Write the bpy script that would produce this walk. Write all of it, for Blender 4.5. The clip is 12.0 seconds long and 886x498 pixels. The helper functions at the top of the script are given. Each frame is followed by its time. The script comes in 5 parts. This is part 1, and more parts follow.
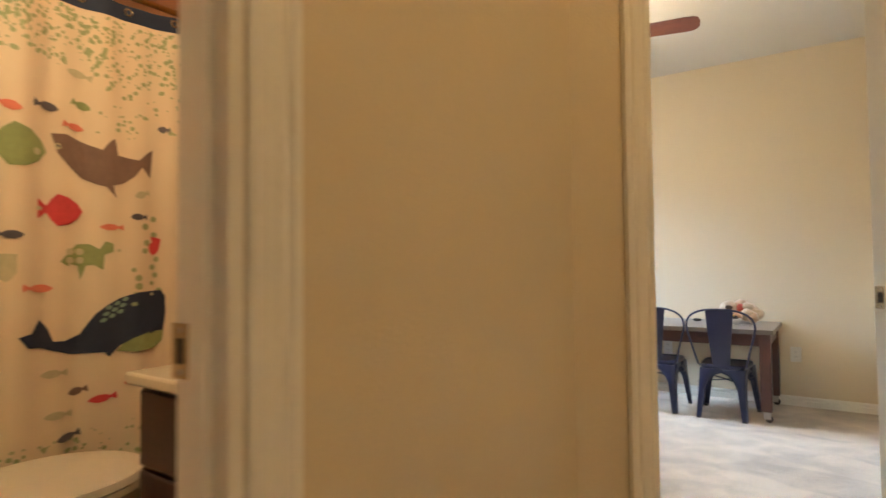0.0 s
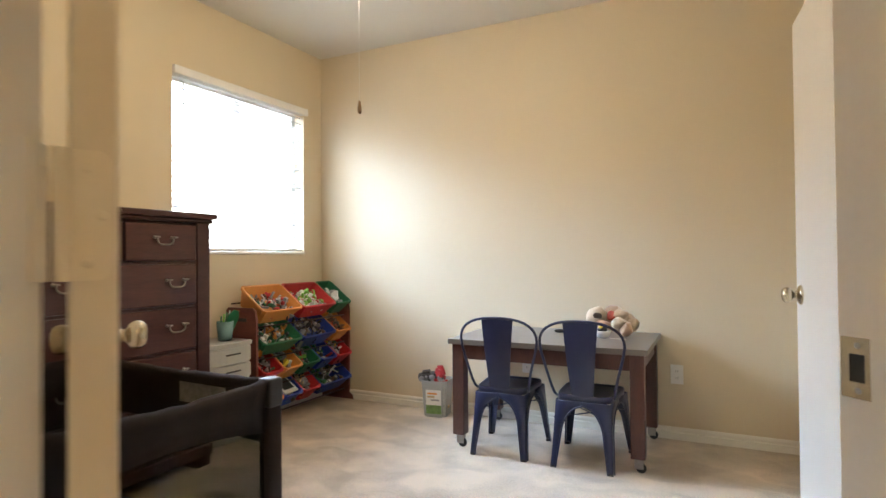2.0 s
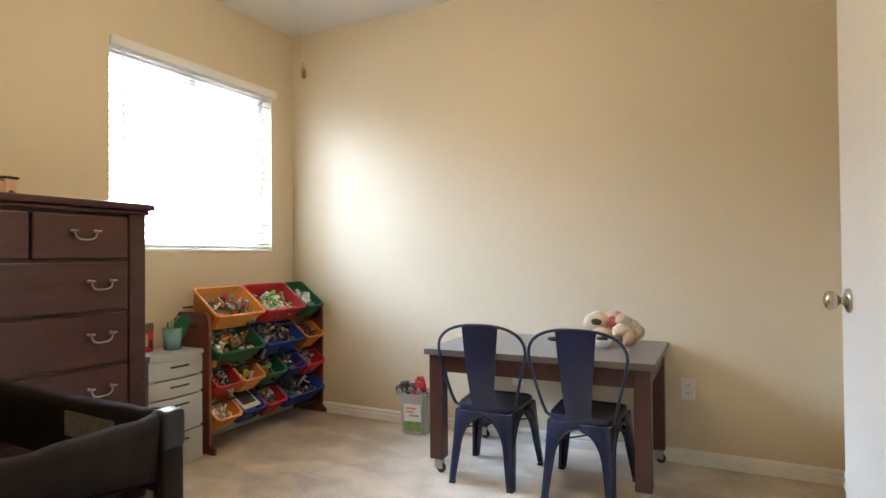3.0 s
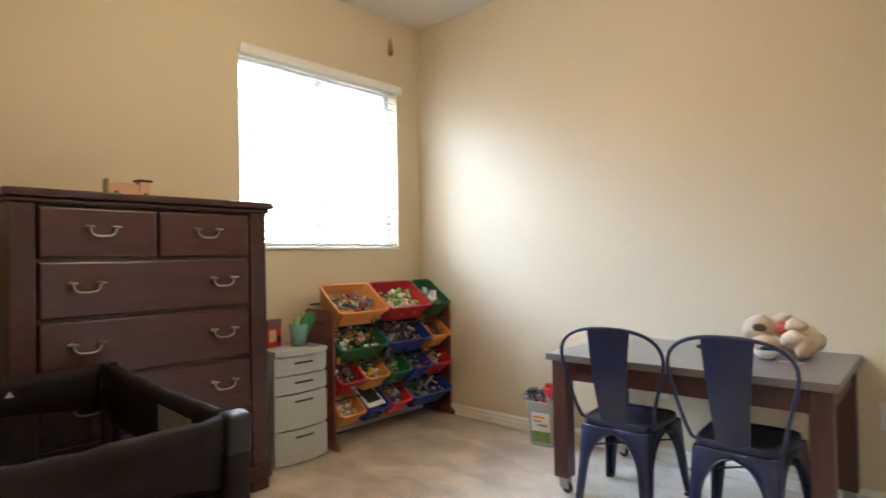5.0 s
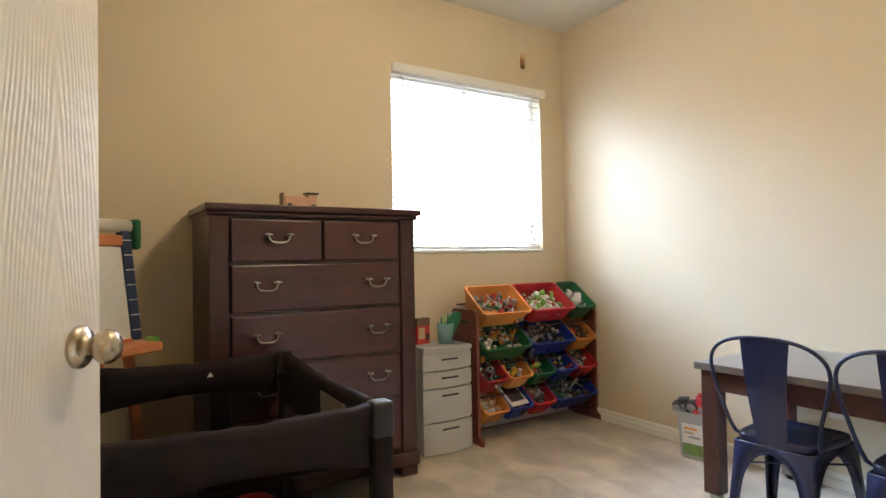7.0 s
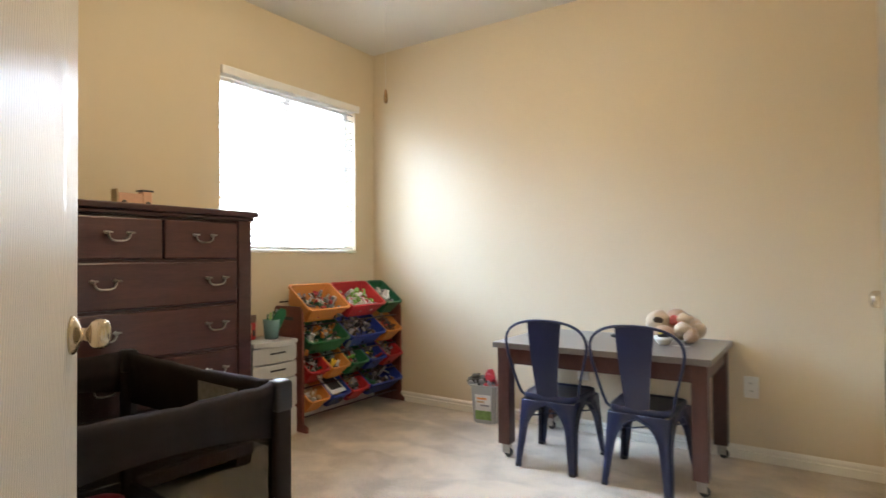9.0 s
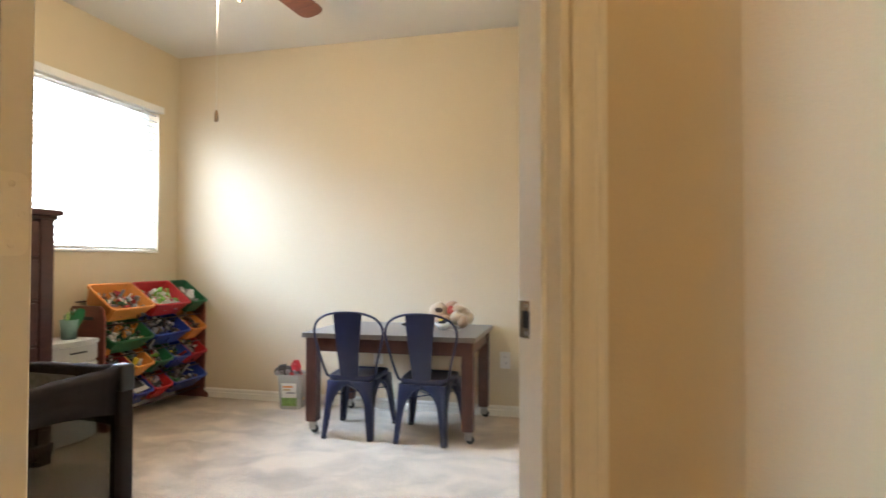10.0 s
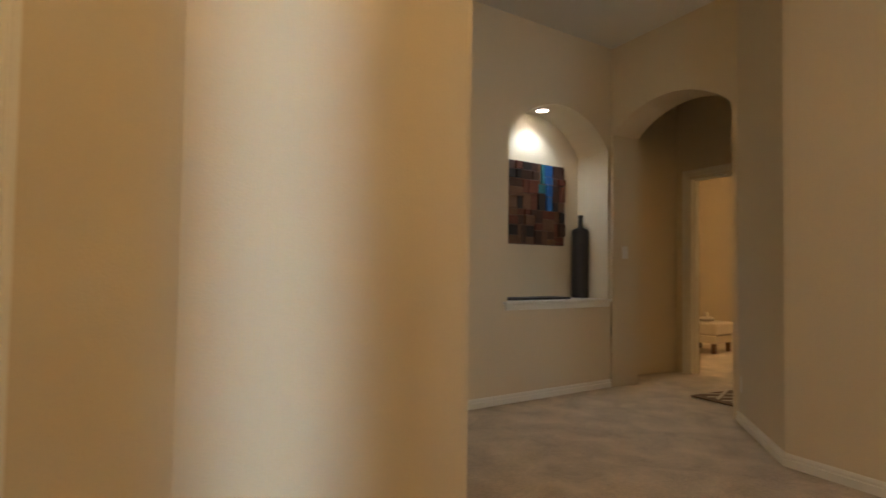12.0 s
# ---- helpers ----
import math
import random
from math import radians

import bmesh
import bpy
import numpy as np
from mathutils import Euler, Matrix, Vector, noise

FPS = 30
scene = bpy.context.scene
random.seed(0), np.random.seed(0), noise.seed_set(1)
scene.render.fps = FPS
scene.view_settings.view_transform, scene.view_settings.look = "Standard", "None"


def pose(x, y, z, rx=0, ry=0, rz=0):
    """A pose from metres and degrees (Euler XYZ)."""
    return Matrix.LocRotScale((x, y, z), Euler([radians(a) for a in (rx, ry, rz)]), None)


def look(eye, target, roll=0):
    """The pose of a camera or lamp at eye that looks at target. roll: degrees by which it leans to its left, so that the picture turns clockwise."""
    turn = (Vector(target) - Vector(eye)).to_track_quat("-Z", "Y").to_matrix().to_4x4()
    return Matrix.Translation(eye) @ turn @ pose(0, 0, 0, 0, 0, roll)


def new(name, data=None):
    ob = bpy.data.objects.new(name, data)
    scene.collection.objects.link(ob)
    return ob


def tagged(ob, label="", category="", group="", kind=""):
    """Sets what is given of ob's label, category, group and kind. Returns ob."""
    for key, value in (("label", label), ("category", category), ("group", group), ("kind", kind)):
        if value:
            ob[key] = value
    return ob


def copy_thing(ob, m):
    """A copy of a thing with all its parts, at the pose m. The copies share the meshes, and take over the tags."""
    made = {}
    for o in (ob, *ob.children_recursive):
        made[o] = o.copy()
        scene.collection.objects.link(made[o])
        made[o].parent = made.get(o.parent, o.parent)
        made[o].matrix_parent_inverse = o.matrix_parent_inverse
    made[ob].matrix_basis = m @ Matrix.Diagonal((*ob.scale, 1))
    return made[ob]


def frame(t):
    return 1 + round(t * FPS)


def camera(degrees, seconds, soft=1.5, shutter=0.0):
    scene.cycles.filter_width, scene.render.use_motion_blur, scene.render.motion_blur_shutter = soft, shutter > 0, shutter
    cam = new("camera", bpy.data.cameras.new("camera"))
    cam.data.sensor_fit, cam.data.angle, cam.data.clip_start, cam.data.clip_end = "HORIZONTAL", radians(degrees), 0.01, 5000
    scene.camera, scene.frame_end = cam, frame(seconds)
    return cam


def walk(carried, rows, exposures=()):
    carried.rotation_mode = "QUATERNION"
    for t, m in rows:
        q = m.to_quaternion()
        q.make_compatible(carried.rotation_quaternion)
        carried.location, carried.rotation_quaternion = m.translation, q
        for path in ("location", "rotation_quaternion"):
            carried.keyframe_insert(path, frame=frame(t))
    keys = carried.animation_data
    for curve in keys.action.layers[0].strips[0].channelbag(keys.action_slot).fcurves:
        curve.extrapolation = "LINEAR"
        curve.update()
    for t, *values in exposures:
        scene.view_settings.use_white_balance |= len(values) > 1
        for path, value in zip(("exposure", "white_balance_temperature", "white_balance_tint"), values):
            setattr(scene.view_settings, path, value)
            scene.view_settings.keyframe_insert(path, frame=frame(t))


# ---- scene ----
cam = camera(75.7, 12.0, 1.5, 0.35)
PATH = [
    (0, (1.115, 0.93, 1.076), (-0.043, 2.56, 1.142), -0.6),
    (0.5, (1.187, 1.264, 1.095), (0.117, 2.953, 1.136), -0.6),
    (1, (1.168, 1.647, 1.111), (0.162, 3.376, 1.142), -0.5),
    (1.5, (1.103, 2.023, 1.104), (0.163, 3.788, 1.137), -0.5),
    (2, (1.065, 2.354, 1.101), (0.166, 4.14, 1.131), -0.5),
    (2.5, (1.01, 2.614, 1.094), (0.11, 4.4, 1.123), -0.5),
    (4.5, (0.97, 3.065, 1.077), (-0.128, 4.737, 1.096), -0.8),
    (5, (1.0, 3.105, 1.067), (-0.346, 4.584, 1.1), -1.1),
    (5.5, (1.024, 3.119, 1.076), (-0.521, 4.389, 1.11), -1.3),
    (6, (1.05, 3.103, 1.076), (-0.609, 4.219, 1.115), -1.3),
    (6.5, (1.08, 3.103, 1.088), (-0.619, 4.157, 1.123), -1.1),
    (8.5, (1.141, 2.838, 1.06), (-0.253, 4.271, 1.113), -0.6),
    (9, (1.147, 2.59, 1.089), (0.016, 4.238, 1.122), -0.4),
    (9.5, (1.21, 2.339, 1.078), (0.386, 4.161, 1.117), -0.2),
    (10, (1.297, 2.074, 1.08), (0.821, 4.016, 1.121), 0.1),
    (10.5, (1.355, 1.874, 1.077), (1.218, 3.869, 1.125), 0.7),
    (11, (1.417, 1.765, 1.072), (1.65, 3.751, 1.126), 0.5),
    (11.5, (1.505, 1.73, 1.078), (2.09, 3.642, 1.136), 0.6),
    (12, (1.593, 1.765, 1.055), (2.491, 3.55, 1.126), 0.8),
]
walk(cam, [(t, look(eye, target, roll)) for t, eye, target, roll in PATH], [(0, 0.3), (0.5, 0.4), (1.5, 0.3), (2.5, 0.17), (5, 0.1), (6.5, 0.17), (9, 0.16), (10, 0.26), (11, 0.18), (12, 0.2)])

# ---- light ----
world = bpy.data.worlds.new("world")
scene.world = world
world.use_nodes = True
wn = world.node_tree.nodes
sky = wn.new("ShaderNodeTexSky")
sky.sky_type, sky.sun_disc = "NISHITA", False
sky.sun_elevation, sky.sun_rotation = radians(52), radians(20)
wn["Background"].inputs[1].default_value = 0.12
world.node_tree.links.new(sky.outputs[0], wn["Background"].inputs[0])


def lamp(name, kind, m, energy, color, size=0.1, size_y=None, spread=None):
    d = bpy.data.lights.new(name, kind)
    d.energy, d.color = energy, color
    if kind == "AREA":
        d.size = size
        if size_y:
            d.shape, d.size_y = "RECTANGLE", size_y
        if spread:
            d.spread = radians(spread)
    elif kind == "SUN":
        d.angle = size
    else:
        d.shadow_soft_size = size
    ob = new(name, d)
    ob.matrix_world = m
    return ob


lamp("sun", "SUN", look((3, 1, 8), (0, 3, 0)), 2.0, (1, 0.95, 0.88), radians(0.5))
# daylight of the bedroom window, from a sky panel outside it
lamp("window_daylight", "AREA", look((-5.67, 5.5, 4.2), (-1.9, 5.3, 1.72)), 3150, (0.54, 0.76, 1.1), 6.6, 2.8)
# added narrow cool beam for the pale stripe on the wall; no window seen
lamp("hall_stripe_fill", "AREA", look((1.91, -1.42, 1.1), (1.91, 1, 1.1)), 0.95, (0.62, 0.87, 1.05), 0.2, 2.0, 8)
# unseen sidelight, placed by the shade edge on the niche wall
lamp("sidelight_daylight", "AREA", look((4.26, -1.42, 1.1), (4.26, 1, 1.35)), 2.2, (0.66, 0.88, 1.0), 0.24, 1.9, 50)
# ceiling fan lamp
FAN = (-0.27, 4.33)
lamp("fan_bulb", "POINT", pose(FAN[0], FAN[1], 2.27), 28, (1.0, 0.81, 0.56), 0.07)
# hall: added warm fill over the walk, the niche lamp, the far room's lamp
lamp("hall_warm_fill", "POINT", pose(2.1, 1.62, 2.83), 30, (1.0, 0.655, 0.295), 0.12)
niche = lamp("niche_bulb", "SPOT", look((4.62, 5.86, 2.44), (4.67, 5.98, 0.7)), 15, (0.76, 0.88, 1.0), 0.03)
niche.data.spot_size, niche.data.spot_blend = radians(125), 0.7
lamp("far_room_bulb", "POINT", pose(7.9, 6.0, 2.3), 42, (1.0, 0.68, 0.36), 0.1)
# unseen lamp, without a fixture, added to light the bathroom
lamp("bath_bulb", "POINT", pose(-0.1, 1.2, 2.3), 27, (1.0, 0.75, 0.45), 0.1)


# ---- materials ----
def material(name, color, rough=0.6, metal=0.0, vary=0.06, scale=6.0, bump=0.0, grain=60.0, spec=0.5, stretch=(1, 1, 1), alpha=1.0, sheen=0.0, span=(0.3, 0.72), warp=0.0):
    m = bpy.data.materials.new(name)
    m.use_nodes = True
    n, l = m.node_tree.nodes, m.node_tree.links
    b = n["Principled BSDF"]
    b.inputs["Roughness"].default_value = rough
    b.inputs["Metallic"].default_value = metal
    b.inputs["Specular IOR Level"].default_value = spec
    b.inputs["Alpha"].default_value = alpha
    b.inputs["Sheen Weight"].default_value = sheen
    co, mp = n.new("ShaderNodeTexCoord"), n.new("ShaderNodeMapping")
    mp.inputs["Scale"].default_value = stretch
    l.new(co.outputs["Object"], mp.inputs["Vector"])
    big, fine = n.new("ShaderNodeTexNoise"), n.new("ShaderNodeTexNoise")
    big.inputs["Scale"].default_value, big.inputs["Detail"].default_value = scale, 4
    big.inputs["Distortion"].default_value = warp
    fine.inputs["Scale"].default_value, fine.inputs["Detail"].default_value = grain, 3
    l.new(mp.outputs[0], big.inputs["Vector"])
    l.new(mp.outputs[0], fine.inputs["Vector"])
    add = n.new("ShaderNodeMath")
    add.operation = "ADD"
    l.new(big.outputs["Fac"], add.inputs[0])
    l.new(fine.outputs["Fac"], add.inputs[1])
    ramp = n.new("ShaderNodeValToRGB")
    ramp.color_ramp.elements[0].position, ramp.color_ramp.elements[1].position = span
    lo, hi = [c * (1 - vary) for c in color], [min(1, c * (1 + vary)) for c in color]
    ramp.color_ramp.elements[0].color, ramp.color_ramp.elements[1].color = (*lo, 1), (*hi, 1)
    half = n.new("ShaderNodeMath")
    half.operation, half.inputs[1].default_value = "MULTIPLY", 0.5
    l.new(add.outputs[0], half.inputs[0])
    l.new(half.outputs[0], ramp.inputs[0])
    l.new(ramp.outputs[0], b.inputs["Base Color"])
    if bump:
        bp = n.new("ShaderNodeBump")
        bp.inputs["Strength"].default_value, bp.inputs["Distance"].default_value = bump, 0.004
        l.new(fine.outputs["Fac"], bp.inputs["Height"])
        l.new(bp.outputs[0], b.inputs["Normal"])
    return m


def glow(name, color, strength):
    m = bpy.data.materials.new(name)
    m.use_nodes = True
    b = m.node_tree.nodes["Principled BSDF"]
    b.inputs["Base Color"].default_value = (*color, 1)
    b.inputs["Emission Color"].default_value = (*color, 1)
    b.inputs["Emission Strength"].default_value = strength
    return m


WALL = material("wall_paint", (0.675, 0.572, 0.405), 0.55, vary=0.025, scale=1.2, bump=0.25, grain=140, spec=0.3)
CEIL = material("ceiling_paint", (0.72, 0.69, 0.62), 0.8, vary=0.02, scale=1.5, bump=0.4, grain=120, spec=0.2)
TRIM = material("trim_paint", (0.81, 0.775, 0.69), 0.3, vary=0.03, scale=3, bump=0.05, grain=80)
DOOR = material("door_paint", (0.79, 0.755, 0.68), 0.24, vary=0.025, scale=4, grain=60)


def embossed_grain(m, heart=0.775, strength=0.17):
    """Wood grain pressed into a painted skin: nested arches over a heart line that run down into long straight lines."""
    n, l = m.node_tree.nodes, m.node_tree.links
    co, mp, xyz = n.new("ShaderNodeTexCoord"), n.new("ShaderNodeMapping"), n.new("ShaderNodeSeparateXYZ")
    mp.inputs["Scale"].default_value = (7.0, 7.0, 1.6)
    l.new(co.outputs["Object"], mp.inputs["Vector"])
    l.new(co.outputs["Object"], xyz.inputs[0])
    nz = n.new("ShaderNodeTexNoise")
    nz.inputs["Scale"].default_value, nz.inputs["Detail"].default_value = 1.0, 2.0
    l.new(mp.outputs[0], nz.inputs["Vector"])

    def calc(op, a, b=0.0):
        q = n.new("ShaderNodeMath")
        q.operation = op
        for k, v in enumerate((a, b)):
            if isinstance(v, float):
                q.inputs[k].default_value = v
            else:
                l.new(v, q.inputs[k])
        return q.outputs[0]

    off = calc("SUBTRACT", xyz.outputs[0], heart)
    side = calc("SQRT", calc("ADD", calc("MULTIPLY", off, off), 0.00025))
    rings = calc("ADD", calc("MULTIPLY", side, 600.0), calc("MULTIPLY", xyz.outputs[2], 62.0))
    wave = calc("SINE", calc("ADD", rings, calc("MULTIPLY", nz.outputs["Fac"], 34.0)))
    bp = n.new("ShaderNodeBump")
    bp.inputs["Strength"].default_value, bp.inputs["Distance"].default_value = strength, 0.0015
    l.new(wave, bp.inputs["Height"])
    l.new(bp.outputs[0], n["Principled BSDF"].inputs["Normal"])


embossed_grain(DOOR)
CARPET = material("carpet", (0.545, 0.455, 0.35), 0.95, vary=0.27, scale=4.2, bump=0.9, grain=130, spec=0.1, sheen=0.2, span=(0.36, 0.64), warp=0.5)


def vacuum_marks(m):
    """Wedges of pile brushed this way and that, laid over the mottling."""
    n, l = m.node_tree.nodes, m.node_tree.links
    half = next(q for q in n if q.type == "MATH" and q.operation == "MULTIPLY")
    ramp = next(q for q in n if q.type == "VALTORGB")
    co, nz, bend = n.new("ShaderNodeTexCoord"), n.new("ShaderNodeTexNoise"), n.new("ShaderNodeMix")
    bend.data_type, bend.blend_type = "RGBA", "LINEAR_LIGHT"
    bend.inputs["Factor"].default_value = 0.2
    nz.inputs["Scale"].default_value, nz.inputs["Detail"].default_value = 2.6, 3
    l.new(co.outputs["Object"], nz.inputs["Vector"])
    l.new(co.outputs["Object"], bend.inputs[6])
    l.new(nz.outputs["Color"], bend.inputs[7])
    tot = half.outputs[0]
    for turn, size in ((40, (2.2, 4.4, 1)), (-35, (3.0, 5.2, 1))):
        mp, vo, mix = n.new("ShaderNodeMapping"), n.new("ShaderNodeTexVoronoi"), n.new("ShaderNodeMath")
        mp.inputs["Rotation"].default_value, mp.inputs["Scale"].default_value = (0, 0, radians(turn)), size
        vo.feature = "SMOOTH_F1"
        vo.inputs["Scale"].default_value, vo.inputs["Smoothness"].default_value = 1.0, 0.3
        l.new(bend.outputs[2], mp.inputs["Vector"])
        l.new(mp.outputs[0], vo.inputs["Vector"])
        xyz = n.new("ShaderNodeSeparateXYZ")
        l.new(vo.outputs["Color"], xyz.inputs[0])
        mix.operation = "MULTIPLY_ADD"
        mix.inputs[1].default_value = 0.14
        l.new(xyz.outputs[0], mix.inputs[0])
        l.new(tot, mix.inputs[2])
        tot = mix.outputs[0]
    sub = n.new("ShaderNodeMath")
    sub.operation, sub.inputs[1].default_value = "SUBTRACT", 0.135
    l.new(tot, sub.inputs[0])
    l.new(sub.outputs[0], ramp.inputs[0])


HALL_CARPET = CARPET.copy()
HALL_CARPET.name = "hall_carpet"
vacuum_marks(CARPET)
MAHOGANY = material("mahogany", (0.050, 0.018, 0.016), 0.32, vary=0.35, scale=5, bump=0.08, grain=40, stretch=(1, 1, 6))
MAHOGANY_H = material("mahogany_drawer", (0.064, 0.022, 0.019), 0.32, vary=0.35, scale=5, bump=0.08, grain=40, stretch=(1, 0.6, 7))
CHERRY = material("cherry_wood", (0.17, 0.045, 0.03), 0.4, vary=0.3, scale=6, bump=0.08, grain=50, stretch=(1, 1, 4))
TABLETOP = material("tabletop_laminate", (0.16, 0.14, 0.125), 0.28, vary=0.12, scale=5, grain=50, stretch=(1, 5, 1))
TABLEWOOD = material("table_wood", (0.075, 0.028, 0.022), 0.4, vary=0.3, scale=5, bump=0.08, grain=45, stretch=(4, 4, 1))
NAVY = material("navy_metal", (0.0165, 0.021, 0.062), 0.3, metal=0.0, vary=0.12, scale=9, bump=0.03, grain=120)
NICKEL = material("nickel", (0.55, 0.48, 0.36), 0.27, metal=1.0, vary=0.05, scale=8)
PEWTER = material("pewter", (0.42, 0.39, 0.35), 0.38, metal=1.0, vary=0.15, scale=20)
BRASS = material("brass", (0.55, 0.33, 0.13), 0.3, metal=1.0, vary=0.08, scale=8)
BLACKFAB = material("black_fabric", (0.017, 0.012, 0.013), 0.8, vary=0.3, scale=12, bump=0.18, grain=420, spec=0.25)
BLACKMESH = material("black_mesh", (0.010, 0.009, 0.009), 0.9, vary=0.2, scale=12, alpha=0.33, spec=0.1)
GREYPLAS = material("grey_plastic", (0.018, 0.017, 0.018), 0.35, vary=0.08, scale=10)
WHITEPLAS = material("white_plastic", (0.78, 0.76, 0.72), 0.35, vary=0.03, scale=8)
CARTPLAS = material("cart_plastic", (0.46, 0.46, 0.43), 0.4, vary=0.05, scale=5)
DARKPLAS = material("dark_plastic", (0.03, 0.028, 0.028), 0.4, vary=0.2, scale=15)
CLEAR = material("clear_plastic", (0.7, 0.72, 0.7), 0.25, vary=0.05, scale=6, alpha=0.55)
FANWOOD = material("fan_blade_wood", (0.16, 0.05, 0.03), 0.35, vary=0.3, scale=6, grain=40, stretch=(1, 6, 1))
BLIND = material("blind_slat", (0.82, 0.81, 0.78), 0.5, vary=0.02, scale=6)
COL = {n: material("plastic_" + n, c, 0.38, vary=0.08, scale=8) for n, c in dict(
    orange=(0.72, 0.28, 0.06), red=(0.46, 0.02, 0.025), green=(0.012, 0.13, 0.05), blue=(0.015, 0.045, 0.30),
    yellow=(0.75, 0.55, 0.05), white=(0.75, 0.74, 0.7), grey=(0.3, 0.3, 0.31), black=(0.02, 0.02, 0.02),
    lime=(0.22, 0.5, 0.08), tan=(0.5, 0.36, 0.2), teal=(0.1, 0.35, 0.36), brown=(0.14, 0.07, 0.04)).items()}


# ---- building blocks ----
def finish(bm, smooth=False):
    bmesh.ops.recalc_face_normals(bm, faces=bm.faces)
    for f in bm.faces:
        f.smooth = smooth
    return bm


def part(name, bm, mat, parent=None, label=""):
    """Links a bmesh as one mesh object under a thing or a part."""
    me = bpy.data.meshes.new(name)
    bm.to_mesh(me)
    bm.free()
    for m in mat if isinstance(mat, (list, tuple)) else [mat]:
        me.materials.append(m)
    ob = new(name, me)
    if parent:
        ob.parent = parent
    if label:
        tagged(ob, label)
    return ob


def thing(name, m, label, category, group="", kind=""):
    ob = new(name)
    ob.empty_display_size = 0.1
    ob.matrix_world = m
    return tagged(ob, label, category, group, kind)


def box(bm, x0, x1, y0, y1, z0, z1, bevel=0.0, m=None, mat=0, seg=1):
    """Adds a box to bm, bevelled if asked."""
    r = bmesh.ops.create_cube(bm, size=1)
    vs = r["verts"]
    for v in vs:
        v.co = Vector((x0 + (v.co.x + 0.5) * (x1 - x0), y0 + (v.co.y + 0.5) * (y1 - y0), z0 + (v.co.z + 0.5) * (z1 - z0)))
    fs = {f for v in vs for f in v.link_faces}
    for f in fs:
        f.material_index = mat
    if bevel:
        es = {e for v in vs for e in v.link_edges}
        r2 = bmesh.ops.bevel(bm, geom=list(es), offset=bevel, segments=seg, affect="EDGES", profile=0.5)
        for f in r2["faces"]:
            f.material_index = mat
        vs = list({v for f in list(fs) + r2["faces"] if f.is_valid for v in f.verts})
    if m is not None:
        bmesh.ops.transform(bm, matrix=m, verts=vs)
    return vs


def cube(*a, **k):
    bm = bmesh.new()
    box(bm, *a, **k)
    return finish(bm)


def prism(bm, poly, z0, z1):
    """Extrudes a plan outline from z0 to z1."""
    lo = [bm.verts.new((x, y, z0)) for x, y in poly]
    hi = [bm.verts.new((x, y, z1)) for x, y in poly]
    bm.faces.new(lo[::-1])
    bm.faces.new(hi)
    for i in range(len(poly)):
        j = (i + 1) % len(poly)
        bm.faces.new((lo[i], lo[j], hi[j], hi[i]))


def tube(bm, pts, r, seg=10, closed=False, r1=None):
    """A round bar along points."""
    pts = [Vector(p) for p in pts]
    n = len(pts)
    rings, up = [], None
    for i, p in enumerate(pts):
        a, b = pts[max(0, i - 1)] if not closed else pts[i - 1], pts[min(n - 1, i + 1)] if not closed else pts[(i + 1) % n]
        d = (b - a).normalized()
        if up is None:
            up = d.orthogonal().normalized()
        up = (up - d * up.dot(d)).normalized()
        side = d.cross(up)
        rr = r if r1 is None else r + (r1 - r) * i / (n - 1)
        rings.append([bm.verts.new(p + rr * (math.cos(2 * math.pi * k / seg) * up + math.sin(2 * math.pi * k / seg) * side)) for k in range(seg)])
    for i in range(n if closed else n - 1):
        a, b = rings[i], rings[(i + 1) % n]
        for k in range(seg):
            f = bm.faces.new((a[k], a[(k + 1) % seg], b[(k + 1) % seg], b[k]))
            f.smooth = True
    if not closed:
        bm.faces.new(rings[0][::-1])
        bm.faces.new(rings[-1])


def lathe(bm, prof, seg=24, m=None, mat=0):
    """Turns a profile of (radius, z) round the z axis."""
    rings, made = [], []
    for r, z in prof:
        rings.append([bm.verts.new((r * math.cos(2 * math.pi * k / seg), r * math.sin(2 * math.pi * k / seg), z)) for k in range(seg)] if r > 1e-6 else [bm.verts.new((0, 0, z))])
        made += rings[-1]
    for a, b in zip(rings, rings[1:]):
        for k in range(seg):
            q = [a[k % len(a)], a[(k + 1) % len(a)], b[(k + 1) % len(b)], b[k % len(b)]]
            q = list(dict.fromkeys(q))
            if len(q) > 2:
                f = bm.faces.new(q)
                f.smooth, f.material_index = True, mat
    if m is not None:
        bmesh.ops.transform(bm, matrix=m, verts=made)
    return made


def blob(bm, c, r, mat=0, seg=12, rot=None):
    """An ellipsoid."""
    vs = bmesh.ops.create_uvsphere(bm, u_segments=seg, v_segments=seg // 2 + 2, radius=1)["verts"]
    m = Matrix.Translation(c) @ (rot or Matrix()) @ Matrix.Diagonal((*r, 1))
    bmesh.ops.transform(bm, matrix=m, verts=vs)
    for f in {f for v in vs for f in v.link_faces}:
        f.smooth, f.material_index = True, mat


def structure(name, bm, mat, label, category):
    finish(bm)
    return tagged(part(name, bm, mat), label, category, kind="structure")


# ---- the rooms ----
H, HALL_H, BATH_H = 2.725, 3.135, 2.6
S2 = math.sqrt(0.5)


def diag(s, n):
    """A point of the diagonal door wall: s along it, n out of it towards the hall."""
    return (0.63 + S2 * (s + n), 2.46 + S2 * (s - n))


J0, J1, HEAD, THICK = 0.078, 0.908, 2.04, 0.112
WY0, WY1, WZ0, WZ1 = 4.66, 5.835, 1.135, 2.25

